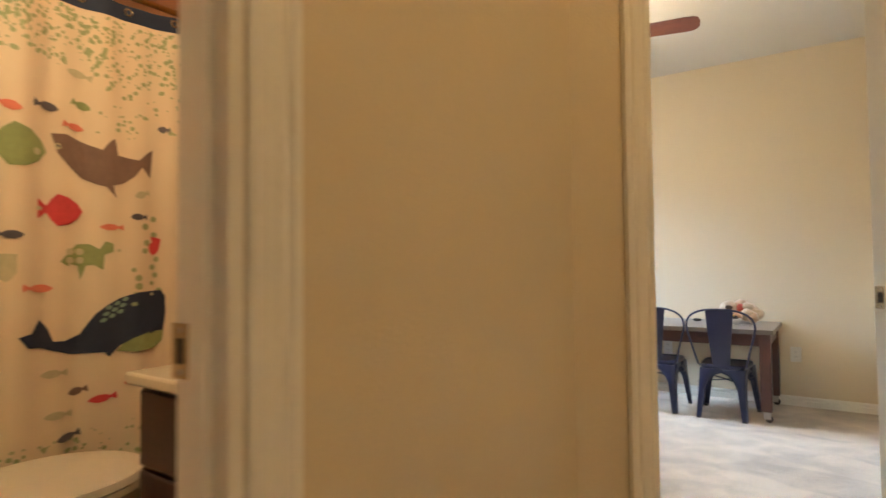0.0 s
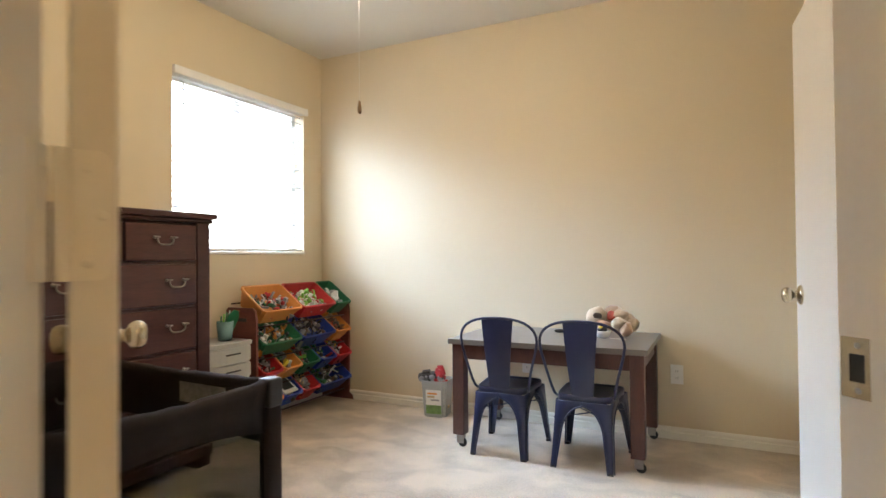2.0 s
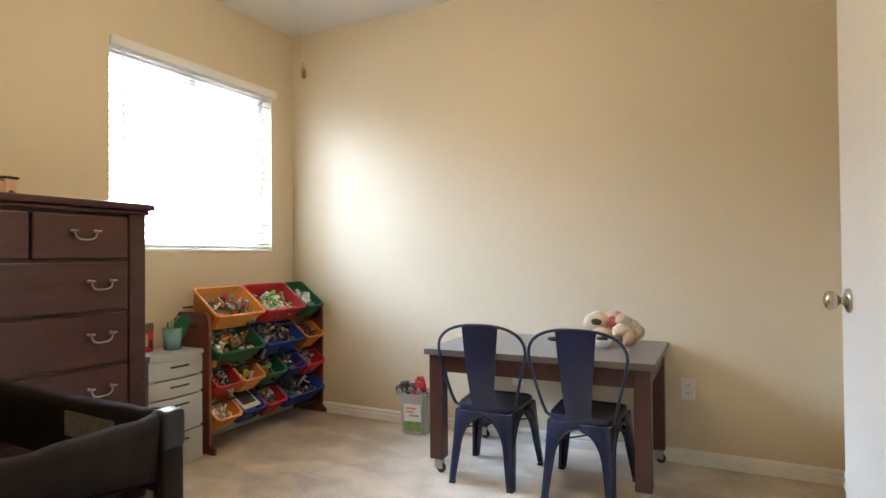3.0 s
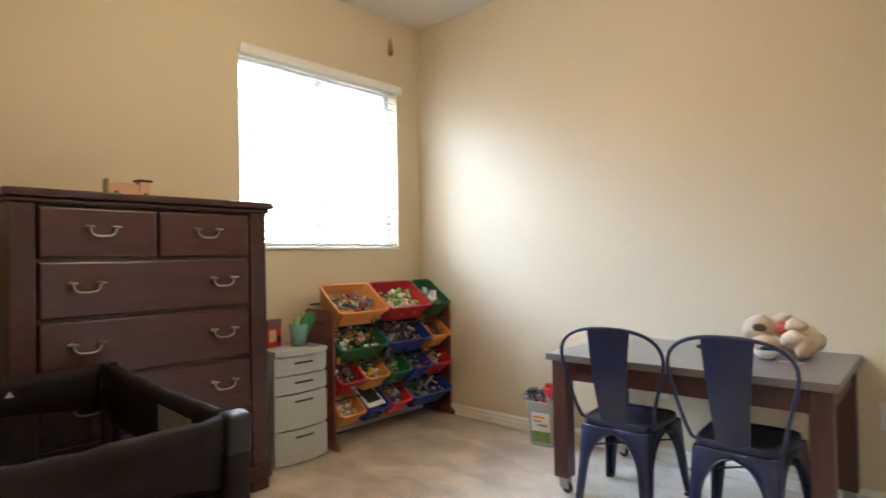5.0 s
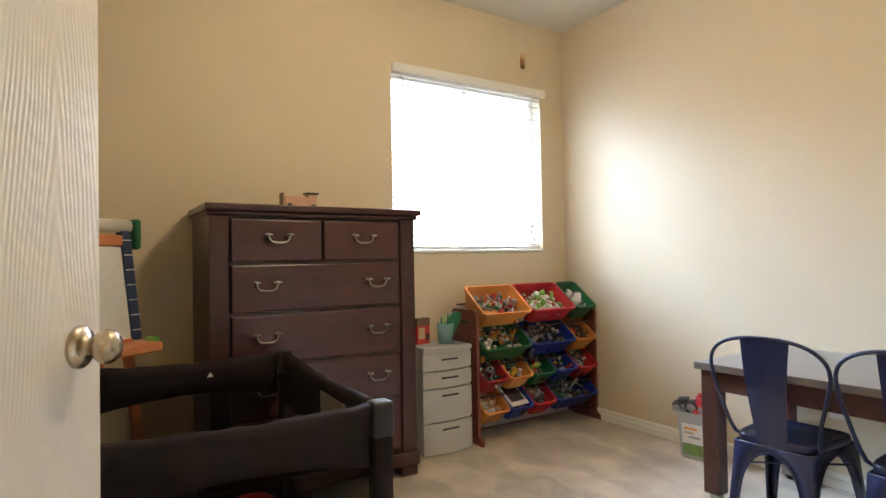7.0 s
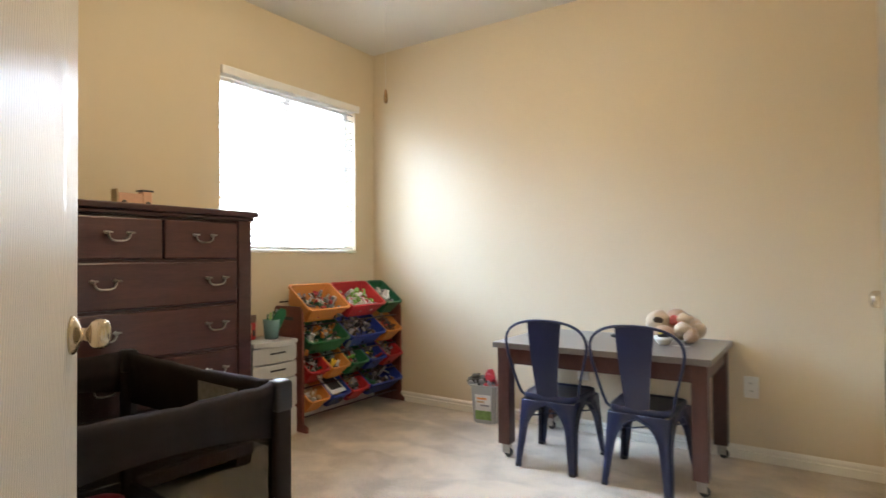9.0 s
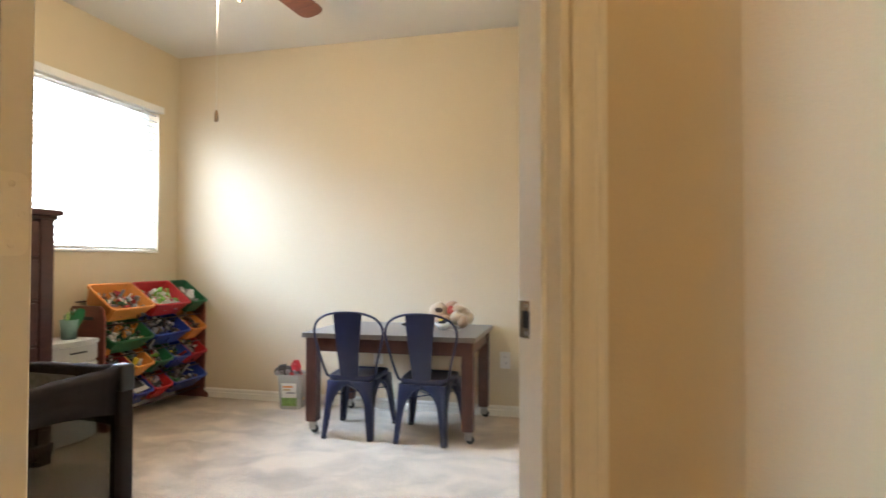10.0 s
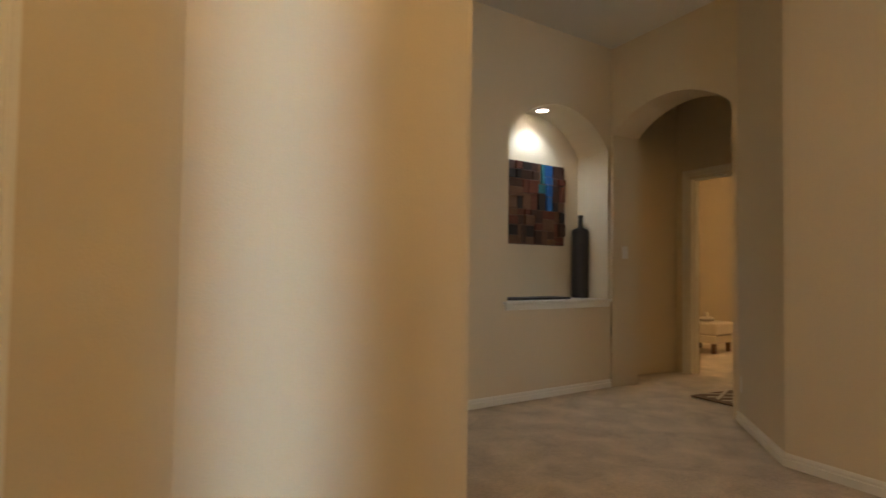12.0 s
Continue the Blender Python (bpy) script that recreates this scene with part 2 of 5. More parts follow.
bm = bmesh.new()
box(bm, -2.05, -1.9, 2.21, 6.2, 0, WZ0)
box(bm, -2.05, -1.9, 2.21, 6.2, WZ1, H)
box(bm, -2.05, -1.9, 2.21, WY0, WZ0, WZ1)
box(bm, -2.05, -1.9, WY1, 6.2, WZ0, WZ1)
structure("wall_window", bm, WALL, "tan painted bedroom wall with a window opening", "wall")
bm = bmesh.new()
box(bm, -1.9, 1.6, 6.05, 6.2, 0, H)
structure("wall_north", bm, WALL, "tan painted bedroom wall behind the play table", "wall")
bm = bmesh.new()
box(bm, 1.45, 1.6, 3.62, 6.05, 0, H)
structure("wall_east", bm, WALL, "tan painted bedroom wall", "wall")
bm = bmesh.new()
box(bm, -1.9, 0.346, 2.21, 2.36, 0, H)
structure("wall_south", bm, WALL, "tan painted bedroom wall beside the door", "wall")
bm = bmesh.new()
prism(bm, [(0.524, 2.21), (0.524, 2.354), diag(J0, 0), diag(J0, -THICK), (0.346, 2.36), (0.346, 2.21)], 0, HALL_H)
prism(bm, [diag(J0, 0), diag(J1, 0), diag(J1, -THICK), diag(J0, -THICK)], HEAD, HALL_H)
prism(bm, [diag(J1, 0), (1.65, 3.48), (2.54, 3.48), (2.562, 3.486), (2.57, 3.5), (2.57, 3.62), (1.45, 3.62), (1.45, 3.464), diag(J1, -THICK)], 0, HALL_H)
structure("wall_diagonal", bm, WALL, "tan painted diagonal wall with the bedroom doorway", "wall")
BY0, BY1 = 0.56, 1.345
bm = bmesh.new()
box(bm, 0.419, 0.524, BY1, 2.21, 0, HALL_H)
box(bm, 0.419, 0.524, -1.4, BY0, 0, HALL_H)
box(bm, 0.419, 0.524, BY0, BY1, HEAD, HALL_H)
structure("wall_hall_west", bm, WALL, "tan painted hall wall with the bathroom doorway", "wall")

# far hall: niche wall, arch wall, pier and closing walls
NX0, NX1, NZ0, NZS, NZT, NY = 4.105, 5.321, 0.785, 2.16, 2.49, 5.56
# the niche wall stands at a slight angle to the bedroom
NICHE = Matrix.Translation((3.83, NY, 0)) @ Euler((0, 0, radians(8))).to_matrix().to_4x4() @ Matrix.Translation((-3.83, -NY, 0))


def arch(a, b, zs, zt, n=16):
    """Points of a flat arch from a to b, springing at zs, with its crown at zt."""
    c, h = (a + b) / 2, (b - a) / 2
    rise = zt - zs
    r = (h * h + rise * rise) / (2 * rise)
    z0 = zt - r
    t = math.asin(h / r)
    return [(c + r * math.sin(-t + 2 * t * i / n), z0 + r * math.cos(-t + 2 * t * i / n)) for i in range(n + 1)]


def arched_wall(name, put, a0, a1, o0, o1, z0, zs, zt, top, depth, label, back=False):
    """A wall with an arched opening; put(a, d, z) gives the place, d being the depth behind the face."""
    bm = bmesh.new()
    pts = arch(o0, o1, zs, zt)

    def quad(*ps):
        bm.faces.new([bm.verts.new(put(*p)) for p in ps])

    for d in (0, depth):
        quad((a0, d, 0), (o0, d, 0), (o0, d, top), (a0, d, top))
        quad((o1, d, 0), (a1, d, 0), (a1, d, top), (o1, d, top))
        if z0 > 0:
            quad((o0, d, 0), (o1, d, 0), (o1, d, z0), (o0, d, z0))
        for p, q in zip(pts, pts[1:]):
            quad((p[0], d, p[1]), (q[0], d, q[1]), (q[0], d, top), (p[0], d, top))
    quad((o0, 0, z0), (o0, depth, z0), (o0, depth, zs), (o0, 0, zs))
    quad((o1, 0, z0), (o1, depth, z0), (o1, depth, zs), (o1, 0, zs))
    for p, q in zip(pts, pts[1:]):
        quad((p[0], 0, p[1]), (q[0], 0, q[1]), (q[0], depth, q[1]), (p[0], depth, p[1]))
    if z0 > 0:
        quad((o0, 0, z0), (o1, 0, z0), (o1, depth, z0), (o0, depth, z0))
    for a in (a0, a1):
        quad((a, 0, 0), (a, depth, 0), (a, depth, top), (a, 0, top))
    bmesh.ops.remove_doubles(bm, verts=bm.verts, dist=1e-5)
    return structure(name, bm, WALL, label, "wall")


arched_wall("wall_niche", lambda a, d, z: tuple(NICHE @ Vector((a, NY + d, z))), 2.4, 5.36, NX0, NX1, NZ0, NZS, NZT, HALL_H, 0.37, "tan painted hall wall with an arched niche")
bm = bmesh.new()
box(bm, 2.4, 5.36, NY + 0.37, NY + 0.47, 0, HALL_H, m=NICHE)
structure("wall_niche_back", bm, WALL, "tan painted back wall of the niche", "wall")
AX, AY0, AY1 = 5.35, 4.51, 5.755
arched_wall("wall_arch", lambda a, d, z: (AX + d, a, z), AY0 - 0.02, 6.25, AY0 + 0.02, AY1, 0, 2.32, 2.545, HALL_H, 0.32, "tan painted hall wall with an arched passage")
bm = bmesh.new()
prism(bm, [(5.37, 4.51), (4.72, 3.75), (4.72, -1.4), (4.88, -1.4), (4.88, 3.68), (5.47, 4.38), (5.67, 4.38), (5.67, 4.488), (5.37, 4.488)], 0, HALL_H)
structure("wall_pier", bm, WALL, "tan painted angled hall wall", "wall")
DX, DY0, DY1, FAR_HEAD = 6.6, 5.14, 5.95, 2.05
bm = bmesh.new()
box(bm, DX, DX + 0.12, DY1, 7.6, 0, HALL_H)
box(bm, DX, DX + 0.12, 3.4, DY0, 0, HALL_H)
box(bm, DX, DX + 0.12, DY0, DY1, FAR_HEAD, HALL_H)
structure("wall_far_door", bm, WALL, "tan painted passage wall with a far doorway", "wall")
bm = bmesh.new()
box(bm, 5.67, DX, 6.12, 6.24, 0, HALL_H)
structure("wall_passage_north", bm, WALL, "tan painted passage wall", "wall")
bm = bmesh.new()
box(bm, 5.67, DX, 4.2, 4.3, 0, HALL_H)
structure("wall_passage_south", bm, WALL, "tan painted passage wall", "wall")
bm = bmesh.new()
box(bm, 9.9, 10.0, 3.4, 8.6, 0, HALL_H)
box(bm, DX + 0.12, 9.9, 8.5, 8.6, 0, HALL_H)
box(bm, DX + 0.12, 9.9, 3.4, 3.5, 0, HALL_H)
box(bm, DX, DX + 0.12, 7.6, 8.6, 0, HALL_H)
structure("wall_far_room", bm, WALL, "tan painted walls of the lamp-lit far room", "wall")
bm = bmesh.new()
# unseen south end; its tall gaps are added for the stripe beam and sidelight
box(bm, 0.409, 1.62, -1.5, -1.4, 0, HALL_H)
box(bm, 2.18, 4.14, -1.5, -1.4, 0, HALL_H)
box(bm, 4.38, 4.88, -1.5, -1.4, 0, HALL_H)
box(bm, 4.14, 4.38, -1.5, -1.4, 2.12, HALL_H)
box(bm, 4.14, 4.38, -1.5, -1.4, 0, 0.12)
box(bm, 1.62, 2.18, -1.5, -1.4, 2.12, HALL_H)
box(bm, 2.4, 2.5, 3.62, NY - 0.1, 0, HALL_H)
structure("wall_hall_close", bm, WALL, "tan painted hall walls", "wall")
# bathroom
bm = bmesh.new()
box(bm, -1.9, 0.409, 2.195, 2.2085, 0, BATH_H)
box(bm, -2.0, -1.9, -0.4, 2.2, 0, BATH_H)
box(bm, -1.9, 0.409, -0.5, -0.4, 0, BATH_H)
BATHWALL = material("bath_paint", (0.44, 0.22, 0.12), 0.5, vary=0.03, scale=2, bump=0.2, grain=120)
structure("wall_bath", bm, BATHWALL, "terracotta painted bathroom walls", "wall")

bm = bmesh.new()
box(bm, -2.05, 10.0, -1.5, 8.6, -0.1, -0.004)
structure("floor", bm, HALL_CARPET, "beige cut-pile hall carpet", "floor")
bm = bmesh.new()
prism(bm, [(-2.0, 2.25), (0.4, 2.25), diag(J0 - 0.05, -0.06), diag(J1 + 0.05, -0.06), (1.55, 3.45), (1.55, 6.15), (-2.0, 6.15)], -0.0038, 0.0)
structure("floor_bedroom", bm, CARPET, "beige cut-pile bedroom carpet with vacuum marks", "floor")
bm = bmesh.new()
prism(bm, [(-2.05, 2.21), (0.4, 2.21), (1.5, 3.3), (1.6, 3.5), (1.6, 6.2), (-2.05, 6.2)], H, H + 0.05)
structure("ceiling_bedroom", bm, CEIL, "off-white textured bedroom ceiling", "ceiling")
bm = bmesh.new()
box(bm, -2.05, 10.0, -1.5, 8.6, HALL_H, HALL_H + 0.08)
structure("ceiling_hall", bm, CEIL, "off-white hall ceiling", "ceiling")
bm = bmesh.new()
box(bm, -2.0, 0.409, -0.5, 2.2, BATH_H, BATH_H + 0.05)
structure("ceiling_bath", bm, CEIL, "off-white bathroom ceiling", "ceiling")


# ---- baseboards, casings ----
def run(name, pts, prof, mat, label, category):
    """A moulding along plan points; prof: (out, up) with out to the left of the way."""
    bm = bmesh.new()
    pts = [Vector(p) for p in pts]
    rows = []
    for i, p in enumerate(pts):
        ds = []
        if i:
            ds.append((p - pts[i - 1]).normalized())
        if i < len(pts) - 1:
            ds.append((pts[i + 1] - p).normalized())
        ns = [Vector((-d.y, d.x)) for d in ds]
        n = sum(ns, Vector((0, 0)))
        n = n / max(0.2, n.dot(ns[0]))
        rows.append([bm.verts.new((p.x + n.x * o, p.y + n.y * o, z)) for o, z in prof])
    for a, b in zip(rows, rows[1:]):
        for k in range(len(prof) - 1):
            bm.faces.new((a[k], a[k + 1], b[k + 1], b[k]))
    for r in (rows[0], rows[-1]):
        bm.faces.new(r)
    return structure(name, bm, mat, label, category)


BASE = [(0, 0.0), (0.015, 0.0), (0.015, 0.046), (0.007, 0.05), (0.006, 0.058), (0.012, 0.062), (0.011, 0.07), (0.007, 0.078), (0.004, 0.083), (0, 0.083)]
BASE = [(o, z * 0.88) for o, z in BASE]
run("baseboard_1", [(1.45, 6.05), (-1.9, 6.05), (-1.9, 2.36), (0.34, 2.36)], [(o, z) for o, z in BASE], TRIM, "cream painted moulded bedroom baseboard", "baseboard")
run("baseboard_2", [(1.45, 3.48), (1.45, 6.05)], BASE, TRIM, "cream painted moulded bedroom baseboard", "baseboard")
run("baseboard_3", [(4.72, -1.4), (4.72, 3.75), (5.37, 4.51)], BASE, TRIM, "cream painted hall baseboard", "baseboard")
run("baseboard_4", [(NICHE @ Vector((x, NY, 0))).xy for x in (5.36, 2.52)], BASE, TRIM, "cream painted hall baseboard", "baseboard")
run("baseboard_5", [(2.5, 3.62), (2.57, 3.62), (2.57, 3.5), (2.54, 3.48), (1.65, 3.48), diag(J1 + 0.09, 0)], BASE, TRIM, "cream painted hall baseboard", "baseboard")
run("baseboard_6", [diag(J0 - 0.085, 0), (0.524, 2.354), (0.524, BY1 + 0.1)], BASE, TRIM, "cream painted hall baseboard", "baseboard")

# casing profile across its width: (across, out)
CAS = [(0, 0), (0, 0.009), (0.012, 0.012), (0.018, 0.009), (0.036, 0.012), (0.052, 0.017), (0.062, 0.013), (0.07, 0.019), (0.084, 0.019), (0.087, 0.012), (0.087, 0)]
CAS = [(a * 0.87, o) for a, o in CAS]


def casing(name, put, label):
    """An upright or lying moulded casing: put(across, out, k) gives the two ends' places."""
    bm = bmesh.new()
    rows = [[bm.verts.new(put(a, o, k)) for a, o in CAS] for k in (0, 1)]
    for i in range(len(CAS) - 1):
        bm.faces.new((rows[0][i], rows[0][i + 1], rows[1][i + 1], rows[1][i]))
    for r in rows:
        bm.faces.new(r)
    return structure(name, bm, TRIM, label, "door casing")


def doorway(tag, put, w0, w1, head, depth, label, lining=0.018):
    """Casings on both faces, jambs, stop. put(s, n, z): s along the wall, n out of its front face."""
    r = 0.006
    for side, n0, sg in (("front", 0.0, 1), ("back", -depth, -1)):
        casing(f"casing_{tag}_{side}_1", lambda a, o, k: put(w0 - r - a, n0 + sg * o, k * (head + r + a)), label)
        casing(f"casing_{tag}_{side}_2", lambda a, o, k: put(w1 + r + a, n0 + sg * o, k * (head + r + a)), label)
        casing(f"casing_{tag}_{side}_3", lambda a, o, k: put((w0 - r - a) if k == 0 else (w1 + r + a), n0 + sg * o, head + r + a), label)
    bm = bmesh.new()

    def bar(s0, s1, n0, n1, z0, z1):
        vs = box(bm, 0, 1, 0, 1, 0, 1)
        for v in vs:
            v.co = Vector(put(s0 + v.co.x * (s1 - s0), n0 + v.co.y * (n1 - n0), z0 + v.co.z * (z1 - z0)))

    t = 0.018
    bar(w0 - 0.002, w0 + lining, -depth - 0.002, 0.002, 0, head)
    bar(w1 - t, w1 + 0.002, -depth - 0.002, 0.002, 0, head)
    bar(w0 + lining, w1 - t, -depth - 0.002, 0.002, head - t, head + 0.002)
    if lining == t:
        bar(w0 + t, w0 + t + 0.011, -depth + 0.042, -depth + 0.075, 0, head - t)
    bar(w1 - t - 0.011, w1 - t, -depth + 0.042, -depth + 0.075, 0, head - t)
    bar(w0 + t + 0.011, w1 - t - 0.011, -depth + 0.042, -depth + 0.075, head - t - 0.011, head - t)
    structure(f"door_frame_{tag}", bm, TRIM, label, "door frame")


doorway("1", lambda s, n, z: (*diag(s, n), z), J0, J1, HEAD, THICK, "cream painted bedroom door frame", 0.004)
doorway("2", lambda s, n, z: (0.524 + n, s, z), BY0, BY1, HEAD, 0.105, "cream painted bathroom door frame")
doorway("3", lambda s, n, z: (DX - n, s, z), DY0, DY1, FAR_HEAD, 0.12, "cream painted door frame of the far room")


# ---- window ----
w = thing("window_1", pose(-1.9, (WY0 + WY1) / 2, WZ0), "white sliding window behind open horizontal blinds", "window", kind="structure")
HW, HH = (WY1 - WY0) / 2, WZ1 - WZ0
bm = bmesh.new()
for y0, y1, z0, z1 in ((-HW, -HW + 0.045, 0, HH), (HW - 0.045, HW, 0, HH), (-HW + 0.045, HW - 0.045, 0, 0.045), (-HW + 0.045, HW - 0.045, HH - 0.045, HH)):
    box(bm, -0.135, -0.085, y0, y1, z0, z1, 0.004)
part("window_frame", finish(bm), WHITEPLAS, w)
part("window_mullion", cube(-0.13, -0.09, -0.03, 0.03, 0.045, HH - 0.045, bevel=0.004), WHITEPLAS, w)
GLASS = bpy.data.materials.new("window_glass")
GLASS.use_nodes = True
gb = GLASS.node_tree.nodes["Principled BSDF"]
gb.inputs["Transmission Weight"].default_value, gb.inputs["Roughness"].default_value, gb.inputs["IOR"].default_value = 1.0, 0.0, 1.1
for y0, y1 in ((-HW + 0.045, -0.03), (0.03, HW - 0.045)):
    g = part("pane", cube(-0.112, -0.108, y0, y1, 0.045, HH - 0.045), GLASS, w)
    g.visible_shadow = False
part("window_sill", cube(-0.08, 0.012, -HW, HW, -0.0, 0.018, bevel=0.004), TRIM, w)
bm = bmesh.new()
box(bm, -60, -59.9, -420, 420, -60, 200)
backdrop = structure("backdrop", bm, glow("bright_sky", (0.96, 0.98, 1.0), 7.0), "overexposed bright daylight outside the window", "backdrop")

blind = thing("window_blind", pose(-1.93, (WY0 + WY1) / 2, WZ0), "white horizontal slat blind lowered over the bedroom window", "window blind")
bm = bmesh.new()
box(bm, -0.012, 0.052, -HW + 0.002, HW + 0.035, HH - 0.03, HH + 0.024, 0.006, seg=2)
part("valance", finish(bm), BLIND, blind, "white painted valance board")
part("bottom_rail", cube(-0.025, 0.025, -HW + 0.012, HW - 0.012, 0.022, 0.04, bevel=0.004), BLIND, blind)
bm = bmesh.new()
nseg = 5
for i in range(nseg):
    x = -0.025 + 0.05 * i / (nseg - 1)
    zc = 0.004 * (1 - (x / 0.025) ** 2)
    for y in (-HW + 0.012, HW - 0.012):
        bm.verts.new((x, y, zc))
        bm.verts.new((x, y, zc + 0.0025))
bm.verts.ensure_lookup_table()
V = bm.verts
for i in range(nseg - 1):
    a, b = 4 * i, 4 * (i + 1)
    bm.faces.new((V[a], V[b], V[b + 2], V[a + 2]))
    bm.faces.new((V[a + 1], V[b + 1], V[b + 3], V[a + 3]))
    bm.faces.new((V[a], V[b], V[b + 1], V[a + 1]))
    bm.faces.new((V[a + 2], V[b + 2], V[b + 3], V[a + 3]))
slat0 = part("slat", finish(bm), BLIND, blind)
slat_mesh = slat0.data
for i in range(24):
    o = slat0 if i == 0 else new("slat", slat_mesh)
    o.parent = blind
    o.matrix_local = pose(0, 0, 0.062 + 0.0455 * i, 0, 27, 0)
for y in (-HW + 0.18, 0, HW - 0.18):
    bm = bmesh.new()
    tube(bm, [(0.027, y, 0.03), (0.027, y, HH - 0.03)], 0.0012, 6)
    part("ladder_cord", bm, BLIND, blind)
bm = bmesh.new()
tube(bm, [(0.04, -HW + 0.07, HH - 0.04), (0.042, -HW + 0.072, 0.5)], 0.004, 8)
part("tilt_wand", bm, WHITEPLAS, blind)


# ---- doors ----
def knob_set(parent, x, z, side):
    """A round knob on a rosette; side: +1 or -1 along y."""
    bm = bmesh.new()
    m = Matrix.Translation((x, 0, z)) @ Euler((radians(-90 * side), 0, 0)).to_matrix().to_4x4() @ Matrix.Translation((0, 0, 0.0175))
    lathe(bm, [(0, 0), (0.038, 0), (0.038, 0.004), (0.035, 0.008), (0.024, 0.013), (0.014, 0.016), (0.0125, 0.026), (0.016, 0.03), (0.024, 0.034), (0.0285, 0.041), (0.03, 0.049), (0.0285, 0.057), (0.023, 0.064), (0.013, 0.0675), (0, 0.068)], 28, m)
    return part("door_knob", finish(bm, True), NICKEL, parent, "brushed nickel round door knob")


def door_leaf(name, m, width, label, knobs=(1, -1), side=-1, backset=0.06):
    """A flush leaf from the hinge along x, 35 mm thick about y = 0."""
    d = thing(name, m, label, "door", kind="structure")
    bm = bmesh.new()
    box(bm, 0.003, width, -0.0175, 0.0175, 0.012, 2.02, 0.002)
    leaf = part("leaf", finish(bm), DOOR, d)
    for k in knobs:
        knob_set(d, width - backset, 0.945, k)
    part("latch_plate", cube(width - 0.0005, width + 0.0015, -0.0125, 0.0125, 0.925, 0.985, bevel=0.0006), NICKEL, d)
    bm = bmesh.new()
    lathe(bm, [(0, 0), (0.006, 0), (0.006, 0.012), (0, 0.012)], 10, Matrix.Translation((width + 0.0005, 0, 0.955)) @ Euler((0, radians(90), 0)).to_matrix().to_4x4())
    part("latch_bolt", finish(bm), NICKEL, d)
    for z in (0.2, 1.137, 1.85):
        bm = bmesh.new()
        tube(bm, [(-0.003, side * 0.0215, z - 0.052), (-0.003, side * 0.0215, z + 0.052)], 0.006, 12)
        # plate let into the edge, its far corners rounded
        line = [(side * 0.019, -0.052), (side * 0.019, 0.052)]
        line += [(-side * (0.002 + 0.012 * math.sin(radians(a))), 0.04 + 0.012 * math.cos(radians(a))) for a in range(0, 91, 15)]
        line += [(y, -v) for y, v in reversed(line[2:])]
        rows = [[bm.verts.new((x, y, z + v)) for y, v in line] for x in (0.0008, 0.0035)]
        for r in rows:
            bm.faces.new(r)
        for i in range(len(line)):
            j = (i + 1) % len(line)
            bm.faces.new((rows[0][i], rows[0][j], rows[1][j], rows[1][i]))
        hinge = part("hinge", finish(bm), TRIM, d, "painted-over cream hinge")
        for y, v in ((0.004, 0.038), (-side * 0.006 - 0.0, 0.0), (0.004, -0.038)):
            bm = bmesh.new()
            lathe(bm, [(0, 0.0), (0.004, 0.0), (0.0034, 0.001), (0.0012, 0.0014), (0.0012, 0.0006), (0, 0.0006)], 10, Matrix.Translation((0.0008, y, z + v)) @ Euler((0, radians(-90), 0)).to_matrix().to_4x4())
            part("screw", finish(bm), TRIM, hinge)
    return d


door_leaf("door_1", pose(0.613, 2.634, 0, 0, 0, 147.4), 0.888, "cream wood-grained bedroom door standing wide open", side=1)
door_leaf("door_2", pose(1.388, 4.26, 0, 0, 0, 95.3), 0.76, "cream wood-grained closet door folded back to the wall", backset=0.085)
# hinge leaf on the jamb and the strike plate opposite
jm = Matrix.Translation((*diag(J0 + 0.004, -THICK + 0.012), 0)) @ Euler((0, 0, radians(45))).to_matrix().to_4x4()
hp = thing("jamb_hinge_plate", jm, "painted-over cream hinge plate on the door jamb", "hinge", kind="structure")
bm = bmesh.new()
box(bm, 0.0, 0.0022, -0.012, 0.022, 1.085, 1.189, 0.001)
part("plate", finish(bm), TRIM, hp)
for y, z in ((0.012, 1.175), (-0.002, 1.137), (0.012, 1.099)):
    bm = bmesh.new()
    lathe(bm, [(0, 0.0), (0.004, 0.0), (0.003, 0.0012), (0, 0.0016)], 10, Matrix.Translation((0.0022, y, z)) @ Euler((0, radians(90), 0)).to_matrix().to_4x4())
    part("screw", finish(bm), TRIM, hp)


def strike_plate(m, label):
    sp = thing("strike_plate", m, label, "strike plate", kind="structure")
    bm = bmesh.new()
    for y0, y1, z0, z1 in ((-0.028, 0.02, -0.035, -0.016), (-0.028, 0.02, 0.016, 0.035), (-0.028, -0.008, -0.016, 0.016), (0.01, 0.02, -0.016, 0.016)):
        box(bm, -0.0025, 0.0, y0, y1, z0, z1)
    part("plate", finish(bm), NICKEL, sp)
    # dark sheet behind the opening, painted as the shade of the hole
    part("latch_hole_shade", cube(-0.0012, -0.0002, -0.008, 0.01, -0.016, 0.016), DARKPLAS, sp)
    for z in (-0.026, 0.026):
        bm = bmesh.new()
        lathe(bm, [(0, 0), (0.004, 0), (0.003, 0.0012), (0, 0.0015)], 10, Matrix.Translation((-0.0025, 0, z)) @ Euler((0, radians(-90), 0)).to_matrix().to_4x4())
        part("screw", finish(bm), PEWTER, sp)


strike_plate(Matrix.Translation((*diag(J1 - 0.0185, -THICK + 0.022), 0.97)) @ Euler((0, 0, radians(45))).to_matrix().to_4x4(), "brushed nickel strike plate in the bedroom door jamb")
